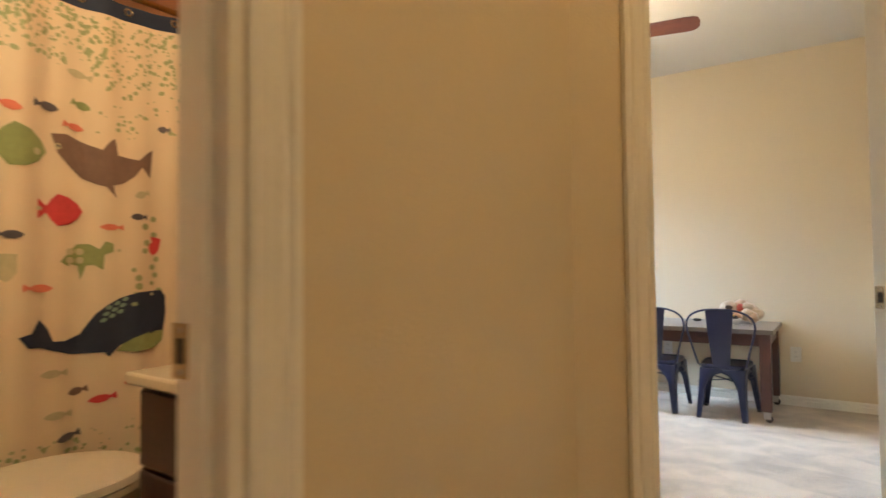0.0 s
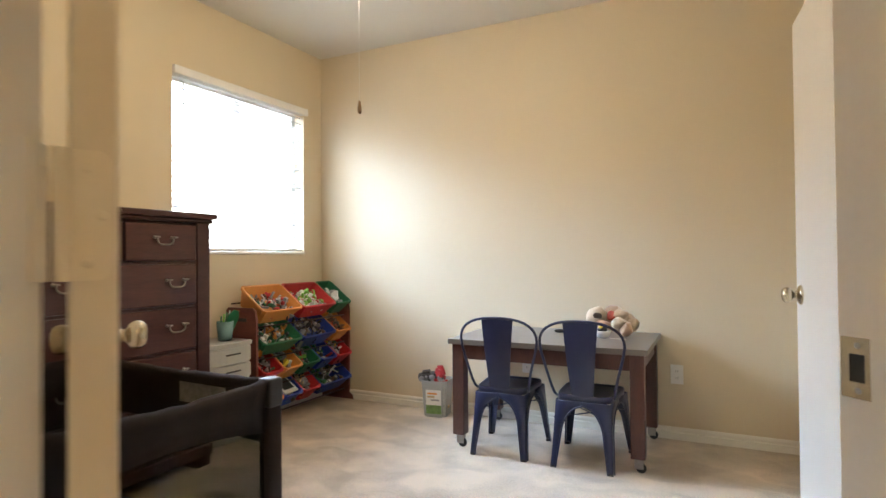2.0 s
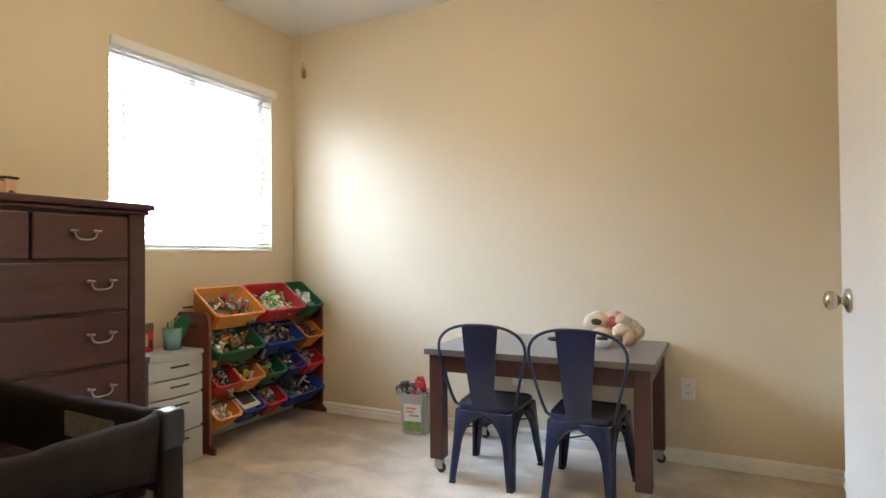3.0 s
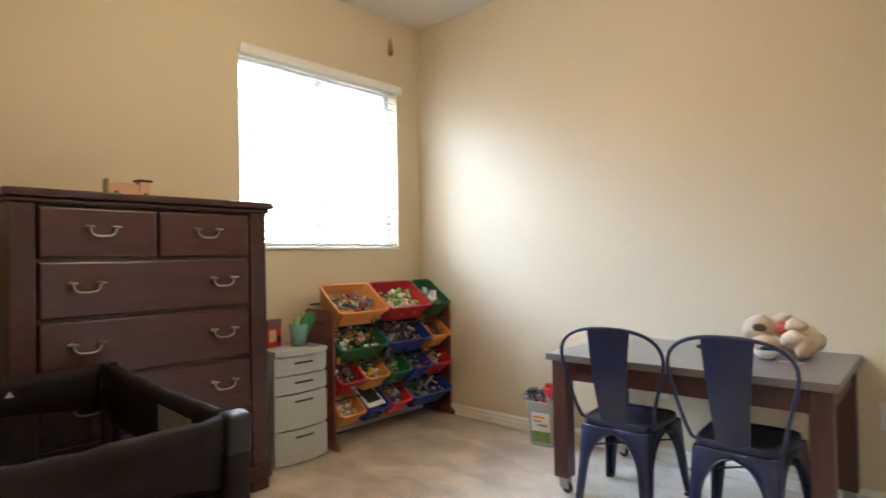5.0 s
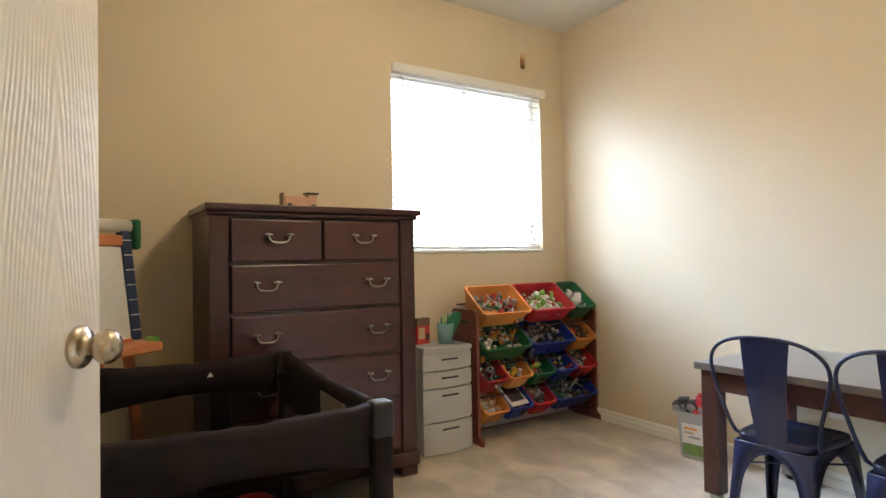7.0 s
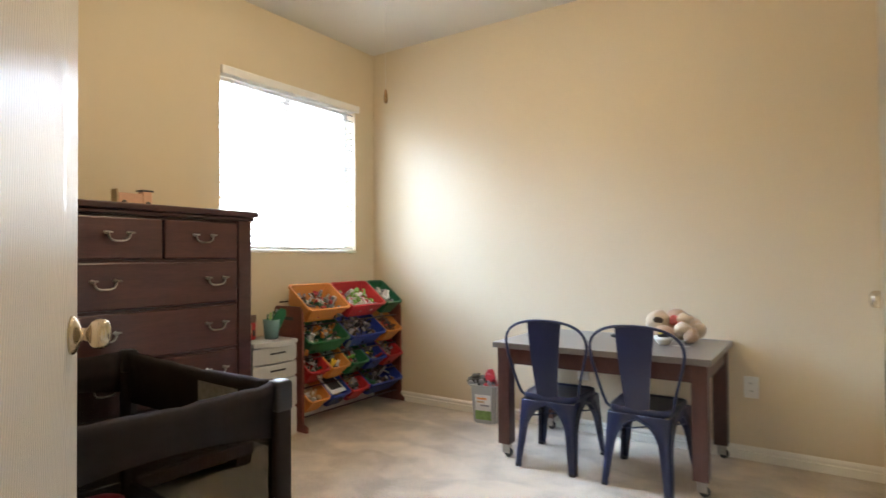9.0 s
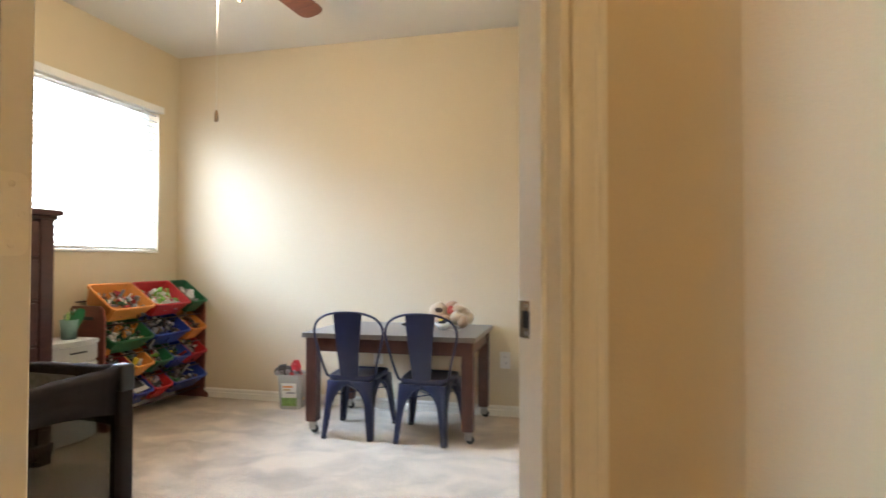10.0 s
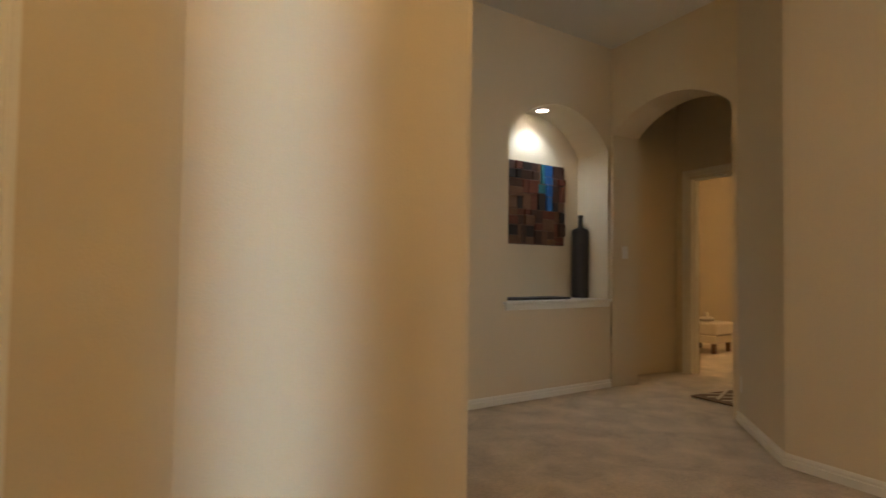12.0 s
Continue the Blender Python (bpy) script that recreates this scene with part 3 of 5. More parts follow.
strike_plate(Matrix.Translation((0.43, BY1 - 0.0185, 0.975)) @ Euler((0, 0, radians(90))).to_matrix().to_4x4(), "brushed nickel strike plate in the bathroom door jamb")


# ---- ceiling fan ----
fan = thing("ceiling_fan", pose(FAN[0], FAN[1], H), "ceiling fan with reddish wooden blades and a lit glass bowl", "ceiling fan")
bm = bmesh.new()
lathe(bm, [(0, 0), (0.075, 0), (0.07, -0.03), (0.04, -0.055), (0.014, -0.06), (0.014, -0.10), (0, -0.1)], 24)
part("canopy", finish(bm, True), BRASS, fan)
bm = bmesh.new()
lathe(bm, [(0.014, -0.095), (0.06, -0.10), (0.1, -0.125), (0.105, -0.19), (0.085, -0.225), (0.07, -0.245), (0.085, -0.262), (0.085, -0.275), (0, -0.275)], 28)
part("motor", finish(bm, True), BRASS, fan)
bm = bmesh.new()
lathe(bm, [(0.088, -0.276), (0.135, -0.285), (0.15, -0.305), (0.14, -0.345), (0.1, -0.385), (0.05, -0.403), (0, -0.407)], 32)
bowl = part("lamp_bowl", finish(bm, True), glow("lit_glass", (1.0, 0.86, 0.62), 7.0), fan, "lit frosted glass bowl")
bowl.visible_shadow = False
for k in range(5):
    a = radians(84 + 72 * k)
    m = Euler((0, 0, a)).to_matrix().to_4x4()
    bm = bmesh.new()
    edge = [(0.2, 0.052), (0.26, 0.058), (0.5, 0.066), (0.66, 0.07), (0.70, 0.066), (0.725, 0.05), (0.735, 0.02)]
    outline = edge + [(x, -y) for x, y in reversed(edge)]
    prism(bm, outline, -0.003, 0.003)
    bmesh.ops.transform(bm, matrix=Matrix.Translation((0, 0, -0.232)) @ m @ Euler((radians(-13), 0, 0)).to_matrix().to_4x4(), verts=bm.verts)
    b = part("blade", finish(bm), FANWOOD, fan, "reddish brown wooden fan blade")
    bm = bmesh.new()
    box(bm, 0.09, 0.26, -0.016, 0.016, -0.234, -0.226, 0.002)
    bmesh.ops.transform(bm, matrix=m, verts=bm.verts)
    part("blade_iron", finish(bm), BRASS, fan)
for (dx, dy), zl, c in (((-0.032, -0.02), -1.022, material("pull_wood", (0.3, 0.16, 0.06), 0.4, vary=0.2, scale=30)), ((0.06, 0.02), -0.47, BRASS)):
    bm = bmesh.new()
    tube(bm, [(dx, dy, -0.26), (dx * 1.02, dy, zl + 0.05)], 0.0008, 6)
    chain = part("pull_chain", bm, WHITEPLAS, fan, "thin white pull chain")
    bm = bmesh.new()
    lathe(bm, [(0, 0.055), (0.004, 0.052), (0.008, 0.03), (0.009, 0.012), (0.006, 0.0), (0, -0.001)], 12, Matrix.Translation((dx * 1.02, dy, zl)))
    part("pull_knob", finish(bm, True), c, chain)


# ---- dresser ----
dr = thing("dresser", pose(-1.885, 3.553, 0), "tall dark mahogany chest of six drawers with bail pulls", "dresser")
DW, DD, DH = 0.992, 0.43, 1.347
bm = bmesh.new()
box(bm, 0, DD - 0.02, 0, DW, 0.1, DH - 0.035, 0.002)
part("carcass", finish(bm), MAHOGANY, dr)
bm = bmesh.new()
box(bm, -0.0, DD + 0.03, -0.02, DW + 0.03, DH - 0.03, DH, 0.006, seg=2)
box(bm, 0.005, DD + 0.015, -0.01, DW + 0.015, DH - 0.05, DH - 0.03, 0.006)
part("top", finish(bm), MAHOGANY, dr)
bm = bmesh.new()
box(bm, 0.01, DD + 0.012, -0.012, DW + 0.012, 0.05, 0.115, 0.006)
part("base_moulding", finish(bm), MAHOGANY, dr)
for x, y in ((0.03, 0.0), (0.03, DW - 0.09), (DD - 0.085, 0.0), (DD - 0.085, DW - 0.09)):
    part("foot", cube(x, x + 0.09, y, y + 0.09, 0, 0.05, bevel=0.005), MAHOGANY, dr)
for y in (0.0, DW - 0.08):
    part("front_post", cube(DD - 0.02, DD + 0.003, y, y + 0.08, 0.116, DH - 0.05, bevel=0.003), MAHOGANY, dr)
rows = [(1.096, 1.282), (0.872, 1.08), (0.642, 0.856), (0.41, 0.626), (0.15, 0.394)]
for z0, z1 in [(b + 0.001, a - 0.001) for (a, _), (_, b) in zip(rows, rows[1:])]:
    part("drawer_rail", cube(DD - 0.02, DD - 0.004, 0.082, DW - 0.082, z0, z1), MAHOGANY, dr)


def bail_pull(parent, x, y, z):
    bm = bmesh.new()
    for s in (-1, 1):
        lathe(bm, [(0, 0), (0.009, 0), (0.008, 0.004), (0.004, 0.006), (0.004, 0.018), (0.007, 0.02), (0.006, 0.026), (0, 0.027)], 10, Matrix.Translation((x, y + s * 0.048, z)) @ Euler((0, radians(90), 0)).to_matrix().to_4x4())
        box(bm, x + 0.013, x + 0.025, y + s * 0.048 - 0.018, y + s * 0.048 + 0.018, z - 0.003, z + 0.005, 0.002)
    pts = [(x + 0.019, y + 0.046 * math.sin(t), z - 0.036 + 0.036 * (1 - math.cos(t)) ** 1.6 * 0.95) for t in [(-90 + 15 * i) * math.pi / 180 for i in range(13)]]
    tube(bm, pts, 0.0042, 8)
    return part("bail_pull", finish(bm, True), PEWTER, parent, "antique pewter bail pull")


for i, (z0, z1) in enumerate(rows):
    spans = [(0.088, 0.495), (0.506, DW - 0.09)] if i == 0 else [(0.088, DW - 0.09)]
    for y0, y1 in spans:
        bm = bmesh.new()
        box(bm, DD - 0.02, DD + 0.008, y0, y1, z0, z1, 0.007, seg=2)
        d = part("drawer", finish(bm), MAHOGANY_H, dr)
        zc = (z0 + z1) / 2 + 0.024
        for y in [(y0 + y1) / 2] if i == 0 else [y0 + 0.147, y1 - 0.13]:
            bail_pull(d, DD + 0.008, y, zc)

# toy on the dresser
toy = thing("toy_vehicle", pose(-1.62, 4.0, DH, 0, 0, 96), "small pale wooden toy truck on the dresser", "toy truck")
PINKWOOD = material("pale_pink_wood", (0.62, 0.36, 0.24), 0.5, vary=0.1, scale=20)
part("cargo_box", cube(-0.085, 0.035, -0.022, 0.022, 0.012, 0.062, bevel=0.003), PINKWOOD, toy)
part("tail_board", cube(-0.094, -0.0855, -0.024, 0.024, 0.012, 0.078, bevel=0.002), COL["tan"], toy)
part("cab", cube(0.036, 0.085, -0.022, 0.022, 0.012, 0.075, bevel=0.004), PINKWOOD, toy)
part("cab_roof", cube(0.03, 0.092, -0.026, 0.026, 0.0755, 0.084, bevel=0.002), COL["black"], toy)
for i in range(4):
    part("side_mark", cube(-0.07 + 0.024 * i, -0.056 + 0.024 * i, 0.0221, 0.0232, 0.028, 0.044), COL["orange"], toy)
for x in (-0.06, 0.06):
    for s in (-1, 1):
        bm = bmesh.new()
        lathe(bm, [(0, -0.004), (0.012, -0.004), (0.014, 0), (0.012, 0.004), (0, 0.004)], 14, Matrix.Translation((x, s * 0.027, 0.014)) @ Euler((radians(90), 0, 0)).to_matrix().to_4x4())
        part("wheel", finish(bm, True), COL["black"], toy)


# ---- play yard ----
py = thing("play_yard", pose(-0.82, 3.44, 0, 0, 0, 177), "black fabric play yard with mesh sides and grey corner caps", "play yard")
PX, PYY, PZ = 0.515, 0.36, 0.702
for sx in (-1, 1):
    for sy in (-1, 1):
        bm = bmesh.new()
        box(bm, sx * PX - 0.028, sx * PX + 0.028, sy * PYY - 0.028, sy * PYY + 0.028, 0.03, PZ - 0.02, 0.012, seg=2)
        part("corner_post", finish(bm, True), BLACKFAB, py)
        bm = bmesh.new()
        box(bm, sx * PX - 0.031, sx * PX + 0.031, sy * PYY - 0.031, sy * PYY + 0.031, PZ - 0.085, PZ + 0.012, 0.013, seg=3)
        part("corner_cap", finish(bm, True), GREYPLAS, py, "dark grey plastic corner cap")
        bm = bmesh.new()
        box(bm, sx * PX - 0.03, sx * PX + 0.03, sy * PYY - 0.03, sy * PYY + 0.03, 0, 0.05, 0.012, seg=2)
        part("foot", finish(bm, True), GREYPLAS, py)


def rail(a, b, sag, drop=0.15):
    """A padded rail whose fabric hangs down in a band with a curved hem."""
    bm = bmesh.new()
    n, rows = 14, []
    a, b = Vector(a), Vector(b)
    d = (b - a).normalized()
    nrm = Vector((-d.y, d.x, 0))
    for i in range(n + 1):
        t = i / n
        c = a.lerp(b, t)
        wr = 0.0025 * math.sin(37 * t + a.x * 9) + 0.0018 * math.sin(71 * t)
        hem = drop + sag * 4 * (t - 0.5) ** 2 + wr
        dz = -0.012 * math.sin(math.pi * t)
        prof = [(0.006, -hem), (0.009, -0.06), (0.018, -0.026), (0.016, 0.0), (0, 0.009), (-0.016, 0.0), (-0.018, -0.026), (-0.009, -0.06), (-0.006, -hem)]
        rows.append([bm.verts.new(c + nrm * (o + (wr if abs(o) > 0.007 else 0)) + Vector((0, 0, dz + z + wr))) for o, z in prof])
    for p, q in zip(rows, rows[1:]):
        for k in range(9):
            f = bm.faces.new((p[k], p[(k + 1) % 9], q[(k + 1) % 9], q[k]))
            f.smooth = True
    for r in (rows[0], rows[-1]):
        bm.faces.new(r)
    bmesh.ops.recalc_face_normals(bm, faces=bm.faces)
    return part("top_rail", bm, BLACKFAB, py, "padded black fabric top rail")


rails = [rail((-PX + 0.034, s * PYY, PZ), (PX - 0.034, s * PYY, PZ), 0.02, 0.185) for s in (-1, 1)] + [rail((s * PX, -PYY + 0.034, PZ), (s * PX, PYY - 0.034, PZ), 0.045, 0.115) for s in (-1, 1)]
for s in (-1, 1):
    part("mesh_side", cube(-PX + 0.03, PX - 0.03, s * PYY - 0.002, s * PYY + 0.002, 0.17, PZ - 0.13), BLACKMESH, py)
    part("mesh_side", cube(s * PX - 0.002, s * PX + 0.002, -PYY + 0.03, PYY - 0.03, 0.17, PZ - 0.13), BLACKMESH, py)
    part("lower_band", cube(-PX + 0.03, PX - 0.03, s * PYY - 0.008, s * PYY + 0.008, 0.06, 0.17, bevel=0.004), BLACKFAB, py)
    part("lower_band", cube(s * PX - 0.008, s * PX + 0.008, -PYY + 0.03, PYY - 0.03, 0.06, 0.17, bevel=0.004), BLACKFAB, py)
part("mattress", cube(-PX + 0.03, PX - 0.03, -PYY + 0.03, PYY - 0.03, 0.08, 0.115, bevel=0.008), BLACKFAB, py)
part("warning_label", cube(-0.34, -0.1, -PYY + 0.0345, -PYY + 0.036, PZ - 0.105, PZ - 0.035), material("grey_label", (0.2, 0.2, 0.2), 0.6, vary=0.3, scale=40), py, "grey printed warning label")
bm = bmesh.new()
prism(bm, [(0.012, 0), (-0.012, 0), (0, 0.02)], 0, 0.001)
bmesh.ops.transform(bm, matrix=Matrix.Translation((PX - 0.036, -0.06, PZ - 0.06)) @ Euler((radians(90), 0, radians(-90))).to_matrix().to_4x4(), verts=bm.verts)
part("triangle_label", finish(bm), COL["white"], py, "small white triangle label")
bm = bmesh.new()
blob(bm, (0, 0, 0.035), (0.09, 0.06, 0.035), seg=14)
redtoy = part("red_toy", bm, COL["red"])
redtoy.matrix_world = pose(-1.2, 3.66, 0.115, 0, 0, 70)
tagged(redtoy, "red soft toy lying inside the play yard", "toy")


# ---- easel ----
ea = thing("toy_easel", pose(-1.5, 3.02, 0, 0, 0, 33), "child's easel with white board, paper roll and orange tray", "easel")
EN = material("easel_navy", (0.02, 0.035, 0.09), 0.45, vary=0.15, scale=10)
EO = material("easel_orange_wood", (0.62, 0.22, 0.08), 0.45, vary=0.15, scale=9, stretch=(1, 1, 4))
for sy in (-1, 1):
    for lean in (-1, 1):
        bm = bmesh.new()
        y = sy * 0.27
        box(bm, -0.012, 0.012, -0.022, 0.022, 0.78, 1.26, 0.003)
        for v in bm.verts:
            v.co.x += lean * (1.26 - v.co.z) * 0.16
            v.co.y += y
        post = part("frame_post", finish(bm), EN, ea, "navy frame post with ruler marks")
        if lean == 1:
            for k in range(7):
                z = 0.82 + 0.062 * k
                part("ruler_mark", cube(0.0125 + (1.26 - z) * 0.16, 0.0145 + (1.26 - z) * 0.16, y - 0.02, y + 0.02, z, z + 0.004), COL["white"], post)
        bm = bmesh.new()
        box(bm, -0.012, 0.012, -0.02, 0.02, 0.0, 0.79, 0.003)
        for v in bm.verts:
            v.co.x += lean * (1.26 - v.co.z) * 0.16 + 0.004 * lean
            v.co.y += y - sy * 0.045
        part("leg", finish(bm), EO, ea, "orange-brown wooden leg")
    bm = bmesh.new()
    box(bm, -0.05, 0.05, sy * 0.31 - 0.012, sy * 0.31 + 0.012, 1.155, 1.285, 0.012, seg=2)
    part("roll_bracket", finish(bm), COL["green"], ea, "green plastic paper roll bracket")
bm = bmesh.new()
tube(bm, [(0, -0.295, 1.255), (0, 0.295, 1.255)], 0.028, 16)
part("paper_roll", bm, material("paper", (0.74, 0.69, 0.58), 0.8, vary=0.04), ea, "white paper roll")
part("top_bar", cube(-0.03, 0.03, -0.248, 0.248, 1.17, 1.215, bevel=0.004), EO, ea)
bm = bmesh.new()
box(bm, -0.004, 0.004, -0.246, 0.246, 0.79, 1.165)
for v in bm.verts:
    v.co.x += (1.26 - v.co.z) * 0.16
part("white_board", finish(bm), COL["white"], ea)
part("tray", cube(0.065, 0.2, -0.3, 0.3, 0.735, 0.775, bevel=0.006), EO, ea, "orange wooden tray")
part("tray_clip", cube(0.1, 0.15, 0.29, 0.325, 0.735, 0.79, bevel=0.005), COL["lime"], ea)


# ---- drawer cart and what stands on it ----
ct = thing("drawer_cart", pose(-1.885, 4.685, 0), "pale grey plastic four-drawer storage cart", "storage cart")
CW, CD, CH = 0.325, 0.27, 0.6
part("body", cube(0, CD - 0.02, 0.004, CW - 0.004, 0.0, CH - 0.02, bevel=0.004), CARTPLAS, ct)


def bowed(z0, z1, lip, d0=0.0):
    """A front that bows outwards in plan."""
    bm = bmesh.new()
    n = 8
    poly = [(d0, 0.0), *[(CD - 0.012 + lip + 0.028 * math.sin(math.pi * i / n), CW * i / n) for i in range(n + 1)], (d0, CW)]
    prism(bm, poly, z0, z1)
    es = [e for e in bm.edges if abs(e.verts[0].co.z - e.verts[1].co.z) < 1e-6]
    bmesh.ops.bevel(bm, geom=es, offset=0.005, segments=2, affect="EDGES")
    return finish(bm)


part("top", bowed(CH - 0.028, CH, 0.012), CARTPLAS, ct)
for z0, z1 in ((0.008, 0.18), (0.188, 0.367), (0.375, 0.465), (0.473, 0.568)):
    d = part("drawer", bowed(z0, z1, 0.0, CD - 0.03), CARTPLAS, ct)
    # no recess is cut: a dark bar gives the shade of the handle slot
    bm = bmesh.new()
    box(bm, CD + 0.004, CD + 0.02, CW / 2 - 0.055, CW / 2 + 0.055, z1 - 0.042, z1 - 0.032, 0.003)
    part("handle_slot_shade", finish(bm), DARKPLAS, d, "dark strip painted as the shade in a handle slot")
cup = thing("pencil_cup", pose(-1.74, 4.91, CH) @ Matrix.Scale(1.3, 4), "translucent teal cup holding green toy pieces", "cup")
bm = bmesh.new()
lathe(bm, [(0, 0), (0.032, 0), (0.04, 0.09), (0.037, 0.09), (0.03, 0.004), (0, 0.004)], 20)
part("cup", finish(bm, True), material("cup_plastic", (0.3, 0.5, 0.5), 0.25, vary=0.1, scale=9, alpha=0.6), cup)
bm = bmesh.new()
outline = [(-0.022, 0.0), (0.022, 0.0), (0.03, 0.06), (0.034, 0.11), (0.02, 0.135), (-0.008, 0.13), (-0.026, 0.1), (-0.028, 0.05)]
prism(bm, outline, -0.004, 0.004)
bmesh.ops.transform(bm, matrix=pose(0, 0.006, 0.02, 0, 0, 90) @ pose(0, 0, 0, 90, 0, 0) @ pose(0, 0, 0, 0, 0, -26), verts=bm.verts)
part("green_paddle", finish(bm), COL["green"], cup, "dark green plastic paddle leaning in the cup")
for i in range(4):
    bm = bmesh.new()
    tube(bm, [(-0.008, -0.02 + 0.012 * i, 0.008), (-0.012 - 0.003 * i, -0.012 + 0.02 * i, 0.115 + 0.007 * i)], 0.004, 8)
    part("marker", bm, COL[("green", "lime", "green", "grey")[i]], cup)
bk = thing("red_picture_box", pose(-1.8, 4.78, CH, 0, 0, 12), "small red boxed toy standing on the cart", "toy box")
part("box_body", cube(-0.02, 0.02, -0.05, 0.05, 0, 0.15, bevel=0.002), COL["red"], bk)
part("box_top_band", cube(-0.0205, 0.0208, -0.0505, 0.0505, 0.105, 0.1505), COL["brown"], bk)
part("box_print", cube(0.0202, 0.0212, -0.038, 0.01, 0.03, 0.095), COL["tan"], bk)
part("box_print", cube(0.0202, 0.0212, 0.018, 0.042, 0.02, 0.06), COL["black"], bk)


# ---- toy bin rack ----
RX, RY0, RY1 = -1.885, 5.06, 6.04
rk = thing("toy_rack", pose(RX, RY0, 0), "cherry wood toy rack with four tiers of plastic bins", "toy rack")
RW = RY1 - RY0
for y in (0, RW):
    bm = bmesh.new()
    vs = [(0.0, 0.0), (0.3, 0.0), (0.3, 0.03), (0.262, 0.05), (0.262, 0.70), (0.25, 0.77), (0.225, 0.788), (0.02, 0.788), (0.0, 0.77)]
    lo = [bm.verts.new((x, y - 0.009, z)) for x, z in vs]
    hi = [bm.verts.new((x, y + 0.009, z)) for x, z in vs]
    bm.faces.new(lo)
    bm.faces.new(hi[::-1])
    for i in range(len(vs)):
        j = (i + 1) % len(vs)
        bm.faces.new((lo[i], lo[j], hi[j], hi[i]))
    sp = part("side_panel", finish(bm), CHERRY, rk)
    bm = bmesh.new()
    sg = -1 if y == 0 else 1
    # the panel is uncut; a thin dark patch paints the slot's shade
    box(bm, 0.1, 0.18, y + sg * 0.0088, y + sg * 0.0105, 0.70, 0.722, 0.0)
    part("hand_slot_shade", finish(bm), DARKPLAS, sp)
TIERS = [0.665, 0.455, 0.27, 0.085]
TILT_BIN = 37
for z in TIERS:
    for dx, dz in ((0.215, -0.008), (0.03, 0.145)):
        bm = bmesh.new()
        tube(bm, [(dx, 0.009, z + dz), (dx, RW - 0.009, z + dz)], 0.005, 10)
        part("rail", bm, MAHOGANY, rk)


def bin_mesh(w, d=0.255, h=0.125):
    """An open tapered bin with a rolled rim, its bottom's middle at the origin."""
    bm = bmesh.new()
    t, tp = 0.003, 0.82

    def ring(k, z, grow=0.0):
        a, b = w / 2 * k + grow, d / 2 * k + grow
        c = 0.018
        return [bm.verts.new((sx * (b - (c if e else 0)), sy * (a - (0 if e else c)), z)) for sx, sy, e in
                ((1, -1, 0), (1, 1, 0), (1, 1, 1), (-1, 1, 1), (-1, 1, 0), (-1, -1, 0), (-1, -1, 1), (1, -1, 1))]

    seq = [ring(tp, 0), ring(1, h - 0.014), ring(1, h - 0.014, 0.007), ring(1, h, 0.007), ring(1, h, -0.004), ring(tp, 0.004, -t)]
    for a, b in zip(seq, seq[1:]):
        for i in range(8):
            bm.faces.new((a[i], a[(i + 1) % 8], b[(i + 1) % 8], b[i]))
    bm.faces.new(seq[0])
    bm.faces.new(seq[-1])
    me = bpy.data.meshes.new("toy_bin")
    finish(bm).to_mesh(me)
    bm.free()
    return me


SMALL_W = (RW - 0.03) / 5 - 0.0142
BIN_S, BIN_L = bin_mesh(SMALL_W), bin_mesh(SMALL_W * 2 + 0.010)
PALETTE = [COL[k] for k in ("red", "green", "blue", "yellow", "white", "grey", "black", "lime", "tan", "brown", "orange", "black", "grey", "green")]
rng = random.Random(7)


def heap(w, count, picks):
    """A heap of small jumbled toy pieces that fills a bin."""
    bm = bmesh.new()
    for _ in range(count):
        u, v = rng.uniform(-1, 1), rng.uniform(-1, 1)
        z = 0.034 + 0.055 * (1 - 0.5 * u * u - 0.4 * v * v) + rng.uniform(-0.015, 0.02)
        m = pose(u * 0.095 + 0.01, v * (w / 2 - 0.035), z, rng.uniform(0, 360), rng.uniform(0, 360), rng.uniform(0, 360))
        k, mat = rng.random(), rng.choice(picks)
        a = rng.uniform(0.010, 0.034)
        if k < 0.4:
            box(bm, -a, a, -a * 0.5, a * 0.5, -a * 0.35, a * 0.35, m=m, mat=mat)
        elif k < 0.7:
            box(bm, -a * 1.7, a * 1.7, -a * 0.22, a * 0.22, -a * 0.2, a * 0.2, m=m, mat=mat)
        elif k < 0.88:
            lathe(bm, [(0, -a * 0.3), (a * 0.7, -a * 0.3), (a * 0.7, a * 0.3), (0, a * 0.3)], 10, m, mat)
        else:
            blob(bm, m.translation, (a * 0.7, a * 0.6, a * 0.5), mat, 8)
    return bm


